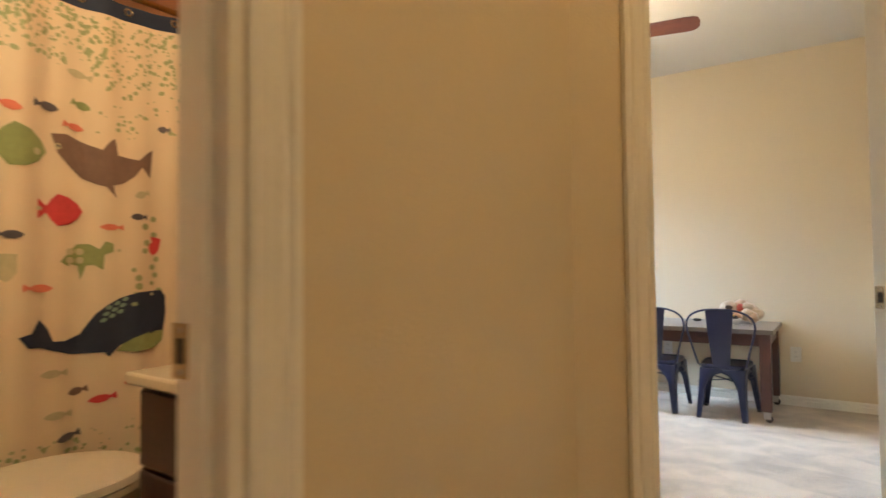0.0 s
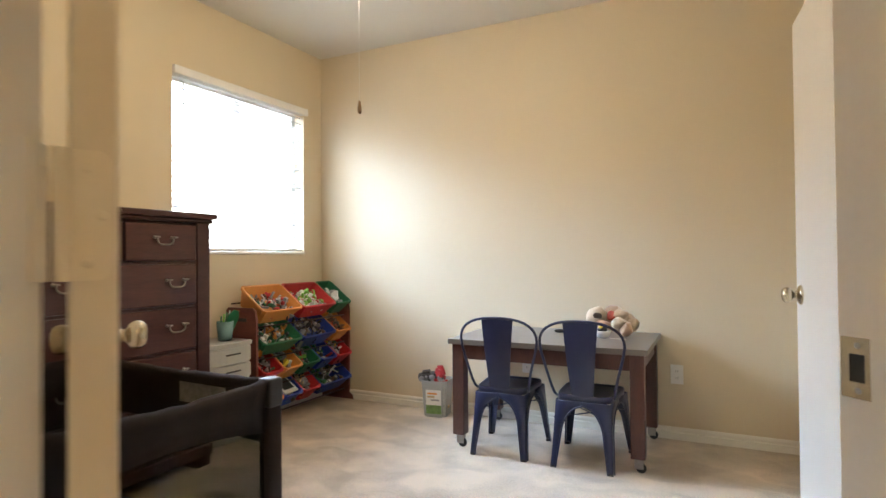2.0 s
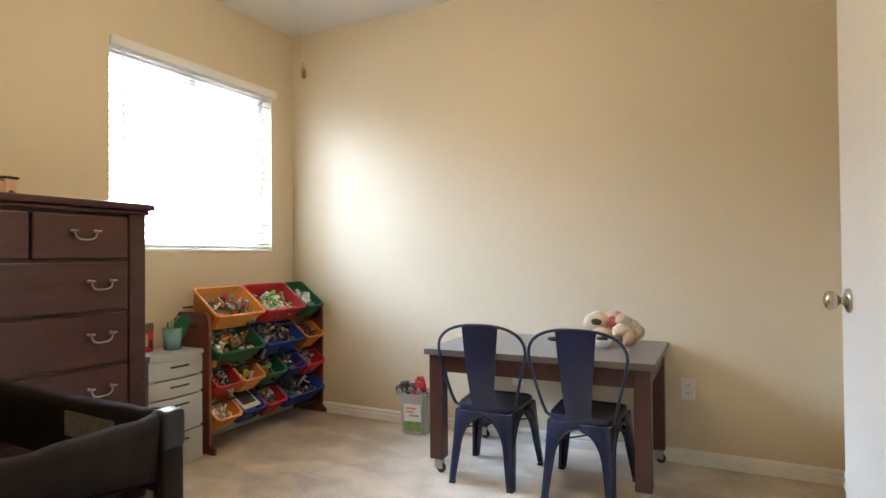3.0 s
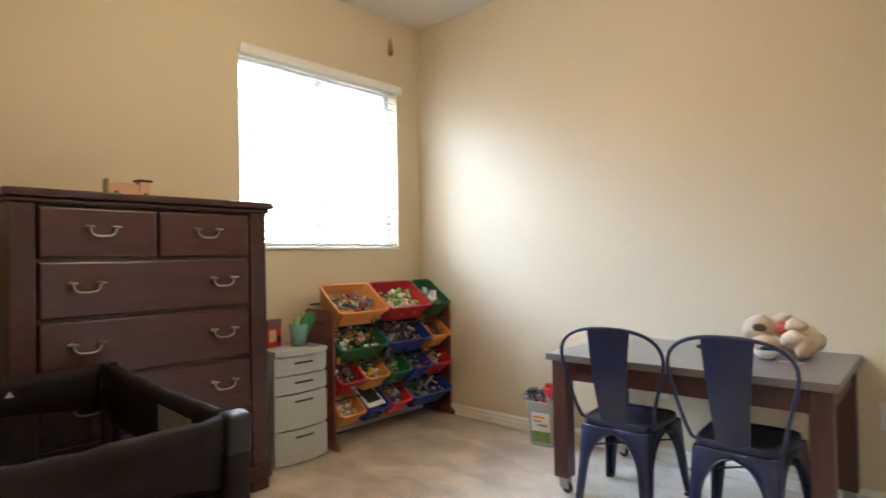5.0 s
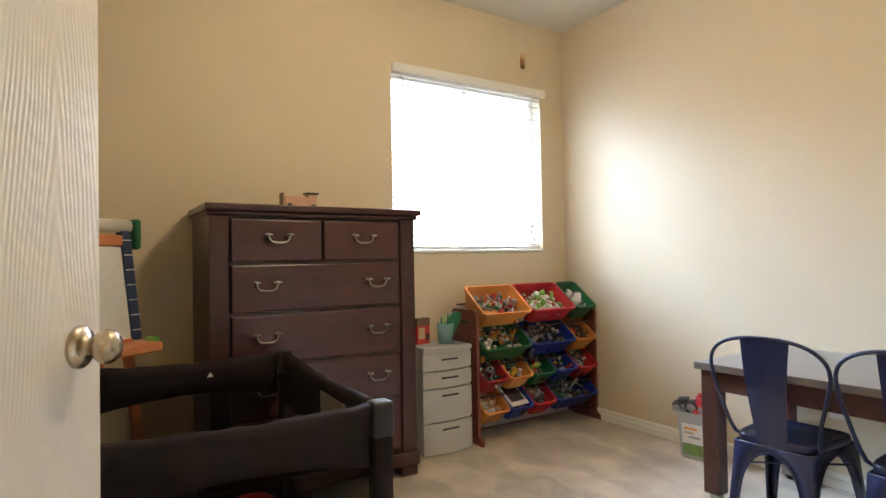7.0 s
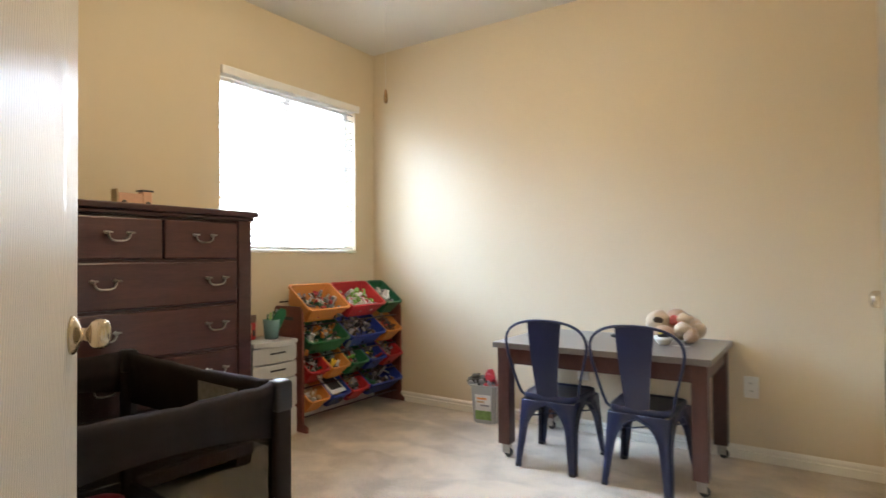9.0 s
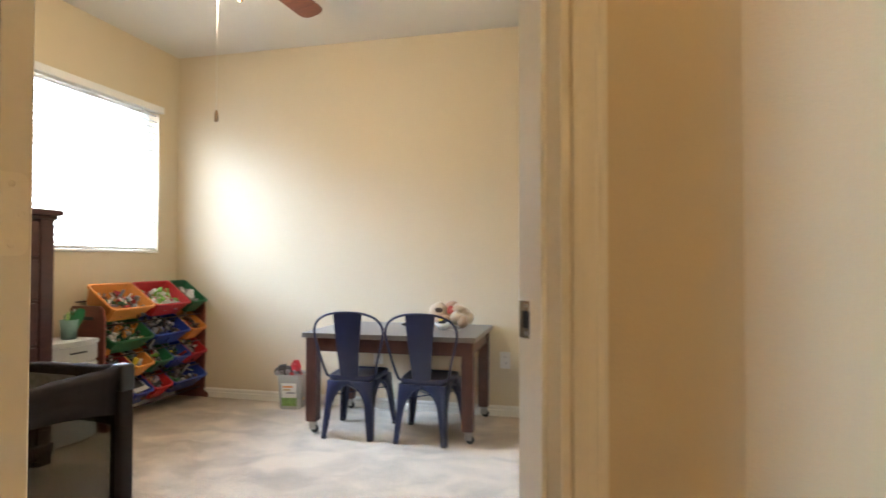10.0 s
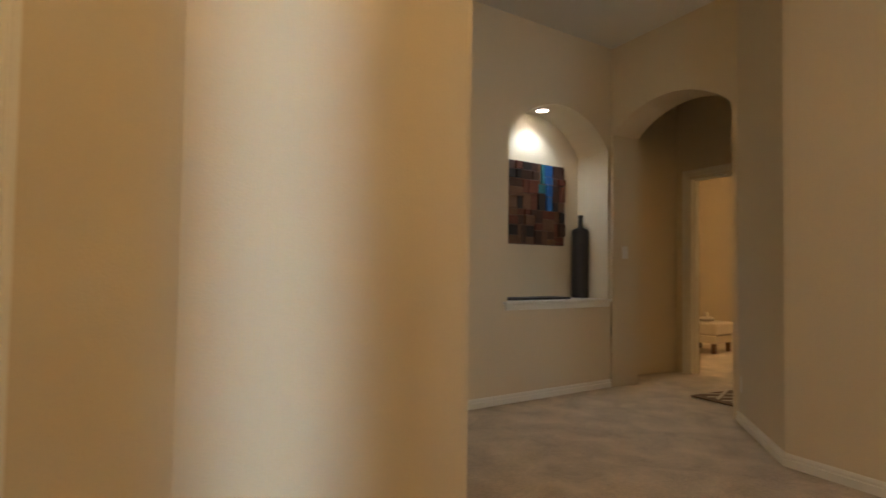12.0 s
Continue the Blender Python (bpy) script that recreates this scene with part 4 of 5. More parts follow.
LAYOUT = [(("orange", 2), ("red", 2), ("green", 1)), (("green", 2), ("blue", 2), ("orange", 1)),
          (("red", 1), ("orange", 1), ("green", 1), ("blue", 1), ("red", 1)), (("orange", 1), ("blue", 1), ("red", 1), ("blue", 2))]
for row, z in zip(LAYOUT, TIERS):
    y = RY0 + 0.018
    for color, n in row:
        wd = (SMALL_W + 0.0095) * n
        data = (BIN_S if n == 1 else BIN_L).copy()
        data.materials.append(COL[color])
        m = pose(RX + 0.128, y + wd / 2, z + 0.08, 0, TILT_BIN, 0)
        ob = new("toy_bin", data)
        ob.matrix_world = m
        tagged(ob, f"{'large' if n == 2 else 'small'} {color} plastic bin full of toys on the rack", "toy bin", "bins of the toy rack")
        picks = rng.sample(range(len(PALETTE)), 4) + [4, 5, 5, 6, 11, 9, 12]
        at = LAYOUT.index(row), row.index((color, n))
        picks = {(0, 0): [1, 5, 6, 0, 4, 9, 5, 1], (0, 1): [4, 4, 7, 0, 5, 7, 4], (0, 2): [4, 4, 5, 5, 1], (1, 0): [6, 8, 5, 1, 10, 4], (1, 1): [6, 5, 4, 9, 6, 5, 12],
                 (1, 2): [9, 6, 0, 9, 8], (2, 4): [1, 7, 7, 1], (3, 0): [4, 8, 8, 4], (3, 3): [6, 5, 9, 1, 6, 4]}.get(at, picks)
        hp_ = part("toy_pieces", finish(heap(wd, 42 * n, picks)), PALETTE)
        hp_.matrix_world = m
        tagged(hp_, f"jumbled small toy pieces heaped in the {color} bin", "toys", kind="stuff")
        y += wd + 0.0045
book = part("picture_book", cube(-0.09, 0.09, -0.075, 0.075, 0, 0.012, bevel=0.002), [COL["white"]])
book.matrix_world = pose(RX + 0.205, RY0 + 0.29, TIERS[3] + 0.16, 0, TILT_BIN, 8)
part("cover_picture", cube(-0.075, 0.06, -0.058, 0.058, 0.0122, 0.0134), COL["black"], book, "dark printed cover picture")
tagged(book, "white picture book lying on the toys in a bin", "book")


# ---- play table ----
tb = thing("play_table", pose(0.137, 5.69, 0, 0, 0, 0.8), "low dark wooden play table on casters", "table")
TW, TD, TZ = 0.55, 0.355, 0.63
bm = bmesh.new()
box(bm, -TW, TW, -TD, TD, TZ - 0.03, TZ, 0.003, seg=2)
part("tabletop", finish(bm), TABLETOP, tb, "dark grey-brown laminate top")
for x0, x1, y0, y1 in ((-TW + 0.09, TW - 0.09, -TD + 0.03, -TD + 0.048), (-TW + 0.09, TW - 0.09, TD - 0.048, TD - 0.03), (-TW + 0.03, -TW + 0.048, -TD + 0.09, TD - 0.09), (TW - 0.048, TW - 0.03, -TD + 0.09, TD - 0.09)):
    part("apron", cube(x0, x1, y0, y1, TZ - 0.115, TZ - 0.03, bevel=0.002), TABLEWOOD, tb)
for sx in (-1, 1):
    for sy in (-1, 1):
        cx, cy = sx * (TW - 0.055), sy * (TD - 0.055)
        bm = bmesh.new()
        box(bm, cx - 0.035, cx + 0.035, cy - 0.035, cy + 0.035, 0.075, TZ - 0.03, 0.003)
        leg = part("leg", finish(bm), TABLEWOOD, tb)
        bm = bmesh.new()
        for s in (-1, 1):
            box(bm, cx - 0.02, cx + 0.024, cy + s * 0.013 - 0.0012, cy + s * 0.013 + 0.0012, 0.022, 0.07, 0.0008)
        box(bm, cx - 0.022, cx + 0.022, cy - 0.02, cy + 0.02, 0.068, 0.0745, 0.001)
        cst = part("caster", finish(bm), PEWTER, leg, "grey metal caster")
        bm = bmesh.new()
        lathe(bm, [(0, -0.01), (0.022, -0.01), (0.025, -0.006), (0.025, 0.006), (0.022, 0.01), (0, 0.01)], 18, Matrix.Translation((cx + 0.012, cy, 0.025)) @ Euler((radians(90), 0, 0)).to_matrix().to_4x4())
        part("caster_wheel", finish(bm, True), GREYPLAS, leg)


# ---- chairs ----
def metal_chair(m):
    """A stacking sheet-metal chair; the back is towards -y, the seat's middle over the origin."""
    ch = thing("metal_chair", m, "navy blue sheet-metal stacking chair tucked in at the play table", "chair", "chairs at the play table")
    SZ = 0.375

    def half(z, v):
        """Half the plan width and depth of the frame at height z; v runs from -1 at the back to 1 at the front."""
        k = 1 - z / SZ
        return 0.154 + 0.013 * v + (0.024 + 0.004 * v) * k ** 1.3, 0.165 + 0.046 * k ** 1.3

    bm = bmesh.new()
    rings = []
    for k, z in ((0.80, SZ - 0.006), (0.9, SZ - 0.005), (0.955, SZ + 0.002), (0.985, SZ), (1.0, SZ - 0.009), (0.999, SZ - 0.032), (0.985, SZ - 0.032), (0.975, SZ - 0.014)):
        r = []
        for i in range(48):
            t = 2 * math.pi * i / 48
            c, s_ = math.cos(t), math.sin(t)
            e = 0.3
            v = math.copysign(abs(s_) ** e, s_)
            hx_, hy_ = half(SZ, v)
            r.append(bm.verts.new((hx_ * k * math.copysign(abs(c) ** e, c), hy_ * k * v, z)))
        rings.append(r)
    for p, q in zip(rings, rings[1:]):
        for i in range(48):
            bm.faces.new((p[i], p[(i + 1) % 48], q[(i + 1) % 48], q[i])).smooth = True
    bm.faces.new(rings[0])
    bm.faces.new(rings[-1])
    part("seat", finish(bm, True), NAVY, ch)
    for sx in (-1, 1):
        for sy in (-1, 1):
            bm = bmesh.new()
            beads = []
            for along in (0, 1):
                n, grid, bead = 18, [], []
                for i in range(n + 1):
                    t = (i / n) ** 1.25
                    z = (SZ - 0.03) * (1 - t)
                    reach = half(z, sy)[along]
                    # the opening between two legs rises to a round arch under the seat
                    rise = min(1.0, max(0.0, (t - 0.07) / 0.38))
                    width = reach - 0.0005 - (reach - 0.027 - 0.026 * (1 - t)) * math.sqrt(1 - (1 - rise) ** 2)
                    for j in range(3):
                        u = reach - width * j / 2
                        hx_, hy_ = half(z, sy if along == 0 else sy * u / reach)
                        grid.append(Vector((sx * u, sy * hy_, z) if along == 0 else (sx * hx_, sy * u, z)))
                    bead.append(grid[-1])
                beads.append(bead)
                th = 0.0022
                off = Vector((0, -sy * th, 0)) if along == 0 else Vector((-sx * th, 0, 0))
                A = [bm.verts.new(p) for p in grid]
                B = [bm.verts.new(p + off) for p in grid]
                for i in range(n):
                    for j in range(2):
                        q = (3 * i + j, 3 * i + j + 1, 3 * i + j + 4, 3 * i + j + 3)
                        bm.faces.new([A[k] for k in q]).smooth = True
                        bm.faces.new([B[k] for k in q]).smooth = True
                    for j in (0, 2):
                        bm.faces.new((A[3 * i + j], A[3 * i + 3 + j], B[3 * i + 3 + j], B[3 * i + j]))
                for i in (0, n):
                    for j in range(2):
                        bm.faces.new((A[3 * i + j], A[3 * i + j + 1], B[3 * i + j + 1], B[3 * i + j]))
            bmesh.ops.recalc_face_normals(bm, faces=bm.faces)
            for bead in beads:
                # rolled edge of the sheet round the arch
                tube(bm, bead, 0.0042, 6)
            hx_, hy_ = half(0, sy)
            leg = part("leg", bm, NAVY, ch)
            bm = bmesh.new()
            box(bm, sx * hx_ - 0.014 * (1 + sx), sx * hx_ + 0.014 * (1 - sx), sy * hy_ - 0.014 * (1 + sy), sy * hy_ + 0.014 * (1 - sy), -0.001, 0.012, 0.002)
            part("foot_cap", finish(bm), COL["black"], leg)
    for sx in (-1, 1):
        bm = bmesh.new()
        hx_, hy_ = half(0.25, 0)
        tube(bm, [(sx * (hx_ - 0.008), -hy_ + 0.01, 0.25), (-sx * (hx_ - 0.008), hy_ - 0.01, 0.25)], 0.004, 8)
        part("cross_brace", bm, NAVY, ch)
    # hoop of the back
    W, y0 = 0.22, -0.165
    low = [Vector(p) for p in ((-0.15, y0 + 0.06, SZ - 0.02), (-0.158, y0 + 0.035, SZ - 0.002), (-0.167, y0 + 0.012, SZ + 0.04), (-0.181, y0 - 0.004, SZ + 0.1), (-0.2, y0 - 0.013, SZ + 0.17), (-0.213, y0 - 0.018, SZ + 0.22))]
    pts = list(low)
    for i in range(19):
        t = math.pi - math.pi * i / 18
        pts.append(Vector((W * math.copysign(abs(math.cos(t)) ** 0.78, math.cos(t)), y0 - 0.02 - 0.018 * math.sin(t), SZ + 0.268 + 0.122 * math.sin(t) ** 0.85)))
    pts += [Vector((-p.x, p.y, p.z)) for p in reversed(low)]
    bm = bmesh.new()
    tube(bm, pts, 0.0075, 10)
    part("back_hoop", bm, NAVY, ch)
    bm = bmesh.new()
    n, rows = 12, []
    for i in range(n + 1):
        t = i / n
        z = SZ - 0.012 + 0.402 * t
        y = -0.158 - 0.042 * t - 0.014 * math.sin(math.pi * t)
        hw = 0.056 + 0.036 * t
        rows.append([(x * hw, y - 0.006 * (1 - x * x), z) for x in (-1, -0.9, -0.45, 0, 0.45, 0.9, 1)])
    F = [[bm.verts.new(p) for p in r] for r in rows]
    G = [[bm.verts.new((p[0], p[1] + 0.003, p[2])) for p in r] for r in rows]
    for i in range(n):
        for j in range(6):
            bm.faces.new((F[i][j], F[i][j + 1], F[i + 1][j + 1], F[i + 1][j])).smooth = True
            bm.faces.new((G[i][j], G[i][j + 1], G[i + 1][j + 1], G[i + 1][j])).smooth = True
        for j in (0, 6):
            bm.faces.new((F[i][j], F[i + 1][j], G[i + 1][j], G[i][j]))
    for i in (0, n):
        for j in range(6):
            bm.faces.new((F[i][j], F[i][j + 1], G[i][j + 1], G[i][j]))
    part("back_splat", finish(bm, False), NAVY, ch)
    return ch


chair = metal_chair(pose(-0.095, 5.495, 0, 0, 0, 2))
copy_thing(chair, pose(0.372, 5.495, 0, 0, 0, -1))

# ---- on and beside the table ----
CREAMFUR = material("plush_cream", (0.62, 0.48, 0.33), 0.95, vary=0.2, scale=25, bump=0.8, grain=220, sheen=0.5)
TANFUR = material("plush_tan", (0.56, 0.37, 0.24), 0.95, vary=0.15, scale=25, bump=0.8, grain=220, sheen=0.5)
BROWNFUR = material("plush_brown", (0.10, 0.065, 0.045), 0.9, vary=0.3, scale=60)
REDCLOTH = material("plush_red", (0.50, 0.10, 0.07), 0.9, vary=0.5, scale=70)
bear = thing("plush_bear", pose(0.428, 5.86, TZ, 0, 0, 4), "cream plush toy bear lying on the play table", "plush toy")
rf = random.Random(11)
for name, fur, balls in (
        ("body", CREAMFUR, (((0.065, 0.03, 0.07), (0.085, 0.06, 0.062)), ((0.045, 0.0, 0.122), (0.05, 0.036, 0.034)))),
        ("head", CREAMFUR, (((-0.088, -0.005, 0.108), (0.062, 0.054, 0.056)),)),
        ("muzzle", TANFUR, (((-0.052, -0.03, 0.046), (0.066, 0.055, 0.045)),)),
        ("ear", TANFUR, (((0.0, 0.02, 0.118), (0.052, 0.046, 0.058)),)),
        ("paw", TANFUR, (((0.085, -0.048, 0.045), (0.04, 0.042, 0.043)),)),
        ("paw", CREAMFUR, (((0.118, 0.0, 0.068), (0.038, 0.036, 0.04)),)),
        ("arm", CREAMFUR, (((0.05, -0.05, 0.075), (0.05, 0.034, 0.034)),)),
        ("eye_patch", BROWNFUR, (((-0.078, -0.054, 0.116), (0.026, 0.010, 0.021)),)),
        ("bow", REDCLOTH, (((0.004, -0.021, 0.118), (0.033, 0.011, 0.027)),))):
    bm = bmesh.new()
    for c, r in balls:
        blob(bm, c, r, 0, 30)
    for v in bm.verts:
        # tufts of the pile
        k = 0.0055 * math.sin(61 * v.co.x + 3) * math.sin(67 * v.co.z + 40 * v.co.y) + rf.uniform(-0.0022, 0.0022)
        v.co += Vector((k, k * 0.6, k))
        v.co.z = max(v.co.z, 0.001)
    part(name, bm, fur, bear)
bw = thing("bowl", pose(0.40, 5.72, TZ), "small white bowl with a black and yellow toy", "bowl")
bm = bmesh.new()
lathe(bm, [(0, 0), (0.025, 0), (0.045, 0.025), (0.05, 0.042), (0.047, 0.042), (0.04, 0.024), (0.022, 0.005), (0, 0.005)], 24)
part("bowl", finish(bm, True), COL["white"], bw)
bm = bmesh.new()
blob(bm, (0, 0, 0.045), (0.03, 0.026, 0.022), 0, 12)
blob(bm, (-0.008, -0.012, 0.06), (0.014, 0.012, 0.012), 1, 10)
part("toy_in_bowl", bm, [COL["black"], COL["yellow"]], bw)
slip = part("paper_slip", cube(-0.045, 0.045, -0.012, 0.012, 0, 0.0008), COL["white"])
pebble = bmesh.new()
blob(pebble, (0, 0, 0.012), (0.034, 0.018, 0.012), 0, 12)
lump = part("small_toy", pebble, [COL["black"]])
lump.matrix_world = pose(0.118, 5.83, TZ, 0, 0, 10)
tagged(lump, "small dark toy lying on the play table", "toy")
slip.matrix_world = pose(0.49, 5.70, TZ, 0, 0, -3)
tagged(slip, "white paper slip on the table", "paper")

bx = thing("toy_tub", pose(-0.785, 5.925, 0, 0, 0, 8) @ Matrix.Diagonal((0.95, 0.95, 1, 1)), "clear plastic tub with a green label full of toys", "storage tub")
bm = bmesh.new()
for a, b in ((0.0, 0.25),):
    lo, hi, lo2, hi2 = [[bm.verts.new((sx * k, sy * k, z)) for sx, sy in ((-1, -1), (1, -1), (1, 1), (-1, 1))] for k, z in ((0.082, 0), (0.098, 0.25), (0.079, 0.004), (0.095, 0.25))]
    for p, q in ((lo, hi), (hi, hi2), (hi2, lo2)):
        for i in range(4):
            bm.faces.new((p[i], p[(i + 1) % 4], q[(i + 1) % 4], q[i]))
    bm.faces.new(lo)
    bm.faces.new(lo2)
es = [e for e in bm.edges if abs(e.verts[0].co.z - e.verts[1].co.z) > 0.1]
bmesh.ops.bevel(bm, geom=es, offset=0.022, segments=3, affect="EDGES")
part("tub", finish(bm), CLEAR, bx)
bm = bmesh.new()
ring = [(sx * 0.078 + 0.022 * math.cos(radians(t)), sy * 0.078 + 0.022 * math.sin(radians(t)), 0.248) for sx, sy, t0 in ((1, 1, 0), (-1, 1, 90), (-1, -1, 180), (1, -1, 270)) for t in range(t0, t0 + 91, 30)]
tube(bm, ring, 0.004, 6, closed=True)
part("rim", bm, CLEAR, bx)
LEAFY = material("label_green", (0.2, 0.33, 0.1), 0.5, vary=0.35, scale=35)
for name, z0, z1, mt in (("green_label", 0.025, 0.085, LEAFY), ("white_label", 0.085, 0.19, COL["white"])):
    bm = bmesh.new()
    box(bm, -0.058, 0.058, -0.001, 0.0, z0, z1)
    for v in bm.verts:
        # the label follows the slope of the wall
        v.co.y -= 0.0835 + 0.064 * v.co.z
    lb = part(name, finish(bm), mt, bx)
    if name == "white_label":
        for i, (u0, u1, c) in enumerate(((-0.045, 0.03, "orange"), (-0.045, 0.01, "tan"), (-0.02, 0.045, "grey"))):
            z = 0.165 - 0.022 * i
            part("print_bar", cube(u0, u1, -0.0867 - 0.064 * z, -0.0852 - 0.064 * z, z - 0.006, z + 0.006), COL[c], lb)
hb_ = bmesh.new()
for _ in range(70):
    m = pose(rng.uniform(-0.07, 0.07), rng.uniform(-0.07, 0.07), rng.uniform(0.06, 0.27), rng.uniform(0, 360), rng.uniform(0, 360), rng.uniform(0, 360))
    a = rng.uniform(0.012, 0.03)
    box(hb_, -a, a, -a * 0.5, a * 0.5, -a * 0.4, a * 0.4, m=m, mat=rng.choice([0, 0, 6, 5, 8]))
tagged(part("toy_pieces", finish(hb_), PALETTE), "red and grey toy pieces inside the clear tub", "toys", kind="stuff").matrix_world = bx.matrix_world
tv = thing("toy_car", pose(-0.845, 5.885, 0.262, 10, -8, 22), "black toy vehicle lying on the toy tub", "toy car")
part("body", cube(-0.06, 0.06, -0.03, 0.03, 0, 0.03, bevel=0.006), COL["black"], tv)
part("cabin", cube(-0.03, 0.03, -0.025, 0.025, 0.03, 0.05, bevel=0.006), COL["black"], tv)
for x in (-0.045, -0.012, 0.02):
    part("side_plate", cube(x, x + 0.018, -0.0318, -0.0302, 0.006, 0.024), COL["grey"], tv)
for x in (-0.038, 0.038):
    for s in (-1, 1):
        bm = bmesh.new()
        lathe(bm, [(0, -0.008), (0.018, -0.008), (0.02, 0), (0.018, 0.008), (0, 0.008)], 14, Matrix.Translation((x, s * 0.034, 0.008)) @ Euler((radians(90), 0, 0)).to_matrix().to_4x4())
        part("wheel", finish(bm, True), COL["grey"], tv)
tr = thing("toy_robot", pose(-0.75, 5.90, 0.27, 0, 0, -20), "red plastic toy figure poking out of the tub", "toy")
bm = bmesh.new()
box(bm, -0.03, 0.03, -0.02, 0.02, 0, 0.05, 0.005)
box(bm, -0.018, 0.018, -0.016, 0.016, 0.052, 0.08, 0.004)
box(bm, -0.055, -0.032, -0.012, 0.012, 0.0, 0.045, 0.004, m=pose(0, 0, 0, 0, 20, 0))
box(bm, 0.032, 0.055, -0.012, 0.012, 0.0, 0.06, 0.004, m=pose(0, 0, 0, 0, -25, 0))
part("body", finish(bm), COL["red"], tr)


# ---- outlets, switch ----
def outlet(m, label, toggle=False, plug=False):
    o = thing("wall_switch" if toggle else "wall_outlet", m, label, "light switch" if toggle else "outlet")
    bm = bmesh.new()
    box(bm, -0.036, 0.036, -0.006, 0, -0.058, 0.058, 0.003, seg=2)
    part("cover_plate", finish(bm), WHITEPLAS, o)
    if toggle:
        part("toggle", cube(-0.005, 0.005, -0.016, -0.006, -0.004, 0.012, bevel=0.002), WHITEPLAS, o)
    else:
        for z in (-0.02, 0.02):
            bm = bmesh.new()
            lathe(bm, [(0, 0), (0.0165, 0), (0.0165, 0.0015), (0, 0.0015)], 18, Matrix.Translation((0, -0.006, z)) @ Euler((radians(90), 0, 0)).to_matrix().to_4x4())
            sk = part("socket", finish(bm), WHITEPLAS, o)
            # dark bars on the face give the shade inside the pin slots
            for x in (-0.006, 0.006):
                part("slot", cube(x - 0.0012, x + 0.0012, -0.0082, -0.0074, z - 0.004, z + 0.005), DARKPLAS, sk)
    return o


outlet(pose(0.77, 6.05, 0.388), "white duplex wall outlet low on the wall")
outlet(pose(-0.165, 6.05, 0.378), "white duplex wall outlet behind the play table")


# ---- far hall ----
bm = bmesh.new()
box(bm, NX0 - 0.05, NX1 + 0.012, NY - 0.045, NY + 0.37, NZ0 - 0.004, NZ0 + 0.02, 0.004, m=NICHE)
box(bm, NX0 - 0.035, NX1 + 0.004, NY - 0.028, NY, NZ0 - 0.05, NZ0 - 0.004, 0.006, m=NICHE)
structure("niche_sill", bm, TRIM, "white painted moulded niche sill", "sill")
nl = thing("niche_downlight", NICHE @ pose(4.66, NY + 0.19, NZT - 0.012), "recessed round downlight in the niche", "downlight")
bm = bmesh.new()
lathe(bm, [(0.05, 0.008), (0.062, 0.004), (0.062, -0.004), (0.05, -0.004)], 24)
part("ring", finish(bm, True), WHITEPLAS, nl)
bm = bmesh.new()
lathe(bm, [(0, 0.003), (0.05, 0.003), (0.05, 0.0)], 24)
part("lamp_face", finish(bm), glow("downlight_glow", (1, 0.95, 0.88), 30), nl).visible_shadow = False
art = thing("wall_art", NICHE @ pose(4.747, NY + 0.37, 1.665), "wall art of dark stained wood blocks with blue accents", "wall art")
part("backing", cube(-0.36, 0.36, -0.02, -0.001, -0.375, 0.375, bevel=0.002), COL["brown"], art)
BLOCKS = [material("block_" + n, c, 0.5, vary=0.3, scale=14, bump=0.1, grain=60, stretch=(1, 1, 5)) for n, c in
          (("umber", (0.06, 0.028, 0.018)), ("red", (0.12, 0.035, 0.02)), ("brown", (0.15, 0.075, 0.04)), ("dark", (0.02, 0.014, 0.012)), ("blue", (0.02, 0.11, 0.32)), ("teal", (0.03, 0.16, 0.18)))]
rb = random.Random(3)


def split(x0, x1, z0, z1, depth):
    w_, h_ = x1 - x0, z1 - z0
    if depth == 0 or (w_ < 0.12 and h_ < 0.12):
        c = rb.choice([0, 0, 1, 1, 2, 2, 3])
        cx, cz = (x0 + x1) / 2, (z0 + z1) / 2
        if 0.0 < cx < 0.22 and -0.05 < cz < 0.34 and rb.random() < 0.65:
            c = rb.choice([4, 4, 5])
        part("wood_block", cube(x0 + 0.003, x1 - 0.003, -0.02 - rb.uniform(0.008, 0.035), -0.02, z0 + 0.003, z1 - 0.003, bevel=0.002), BLOCKS[c], art)
        return
    k = rb.uniform(0.35, 0.65)
    if (w_ > h_) != (rb.random() < 0.2):
        split(x0, x0 + w_ * k, z0, z1, depth - 1)
        split(x0 + w_ * k, x1, z0, z1, depth - 1)
    else:
        split(x0, x1, z0, z0 + h_ * k, depth - 1)
        split(x0, x1, z0 + h_ * k, z1, depth - 1)


split(-0.355, 0.355, -0.37, 0.37, 6)
bottle = bmesh.new()
lathe(bottle, [(0, 0), (0.075, 0), (0.08, 0.01), (0.08, 0.62), (0.07, 0.645), (0.03, 0.66), (0.022, 0.68), (0.02, 0.76), (0.026, 0.765), (0.026, 0.78), (0.016, 0.78), (0, 0.775)], 28)
vase = part("bottle_vase", finish(bottle, True), material("dark_ceramic", (0.022, 0.017, 0.016), 0.45, vary=0.2, scale=9))
vase.matrix_world = NICHE @ pose(5.25, NY + 0.27, NZ0 + 0.02)
tagged(vase, "tall dark bottle-shaped vase standing in the niche", "vase")
tray = part("black_tray", cube(-0.36, 0.36, -0.1, 0.1, 0, 0.018, bevel=0.004), DARKPLAS)
tray.matrix_world = NICHE @ pose(4.58, NY + 0.2, NZ0 + 0.02)
tagged(tray, "flat black tray lying on the niche sill", "tray")
outlet(pose(5.5, AY1, 1.235, 0, 0, 0), "white light switch on the arch jamb", toggle=True)
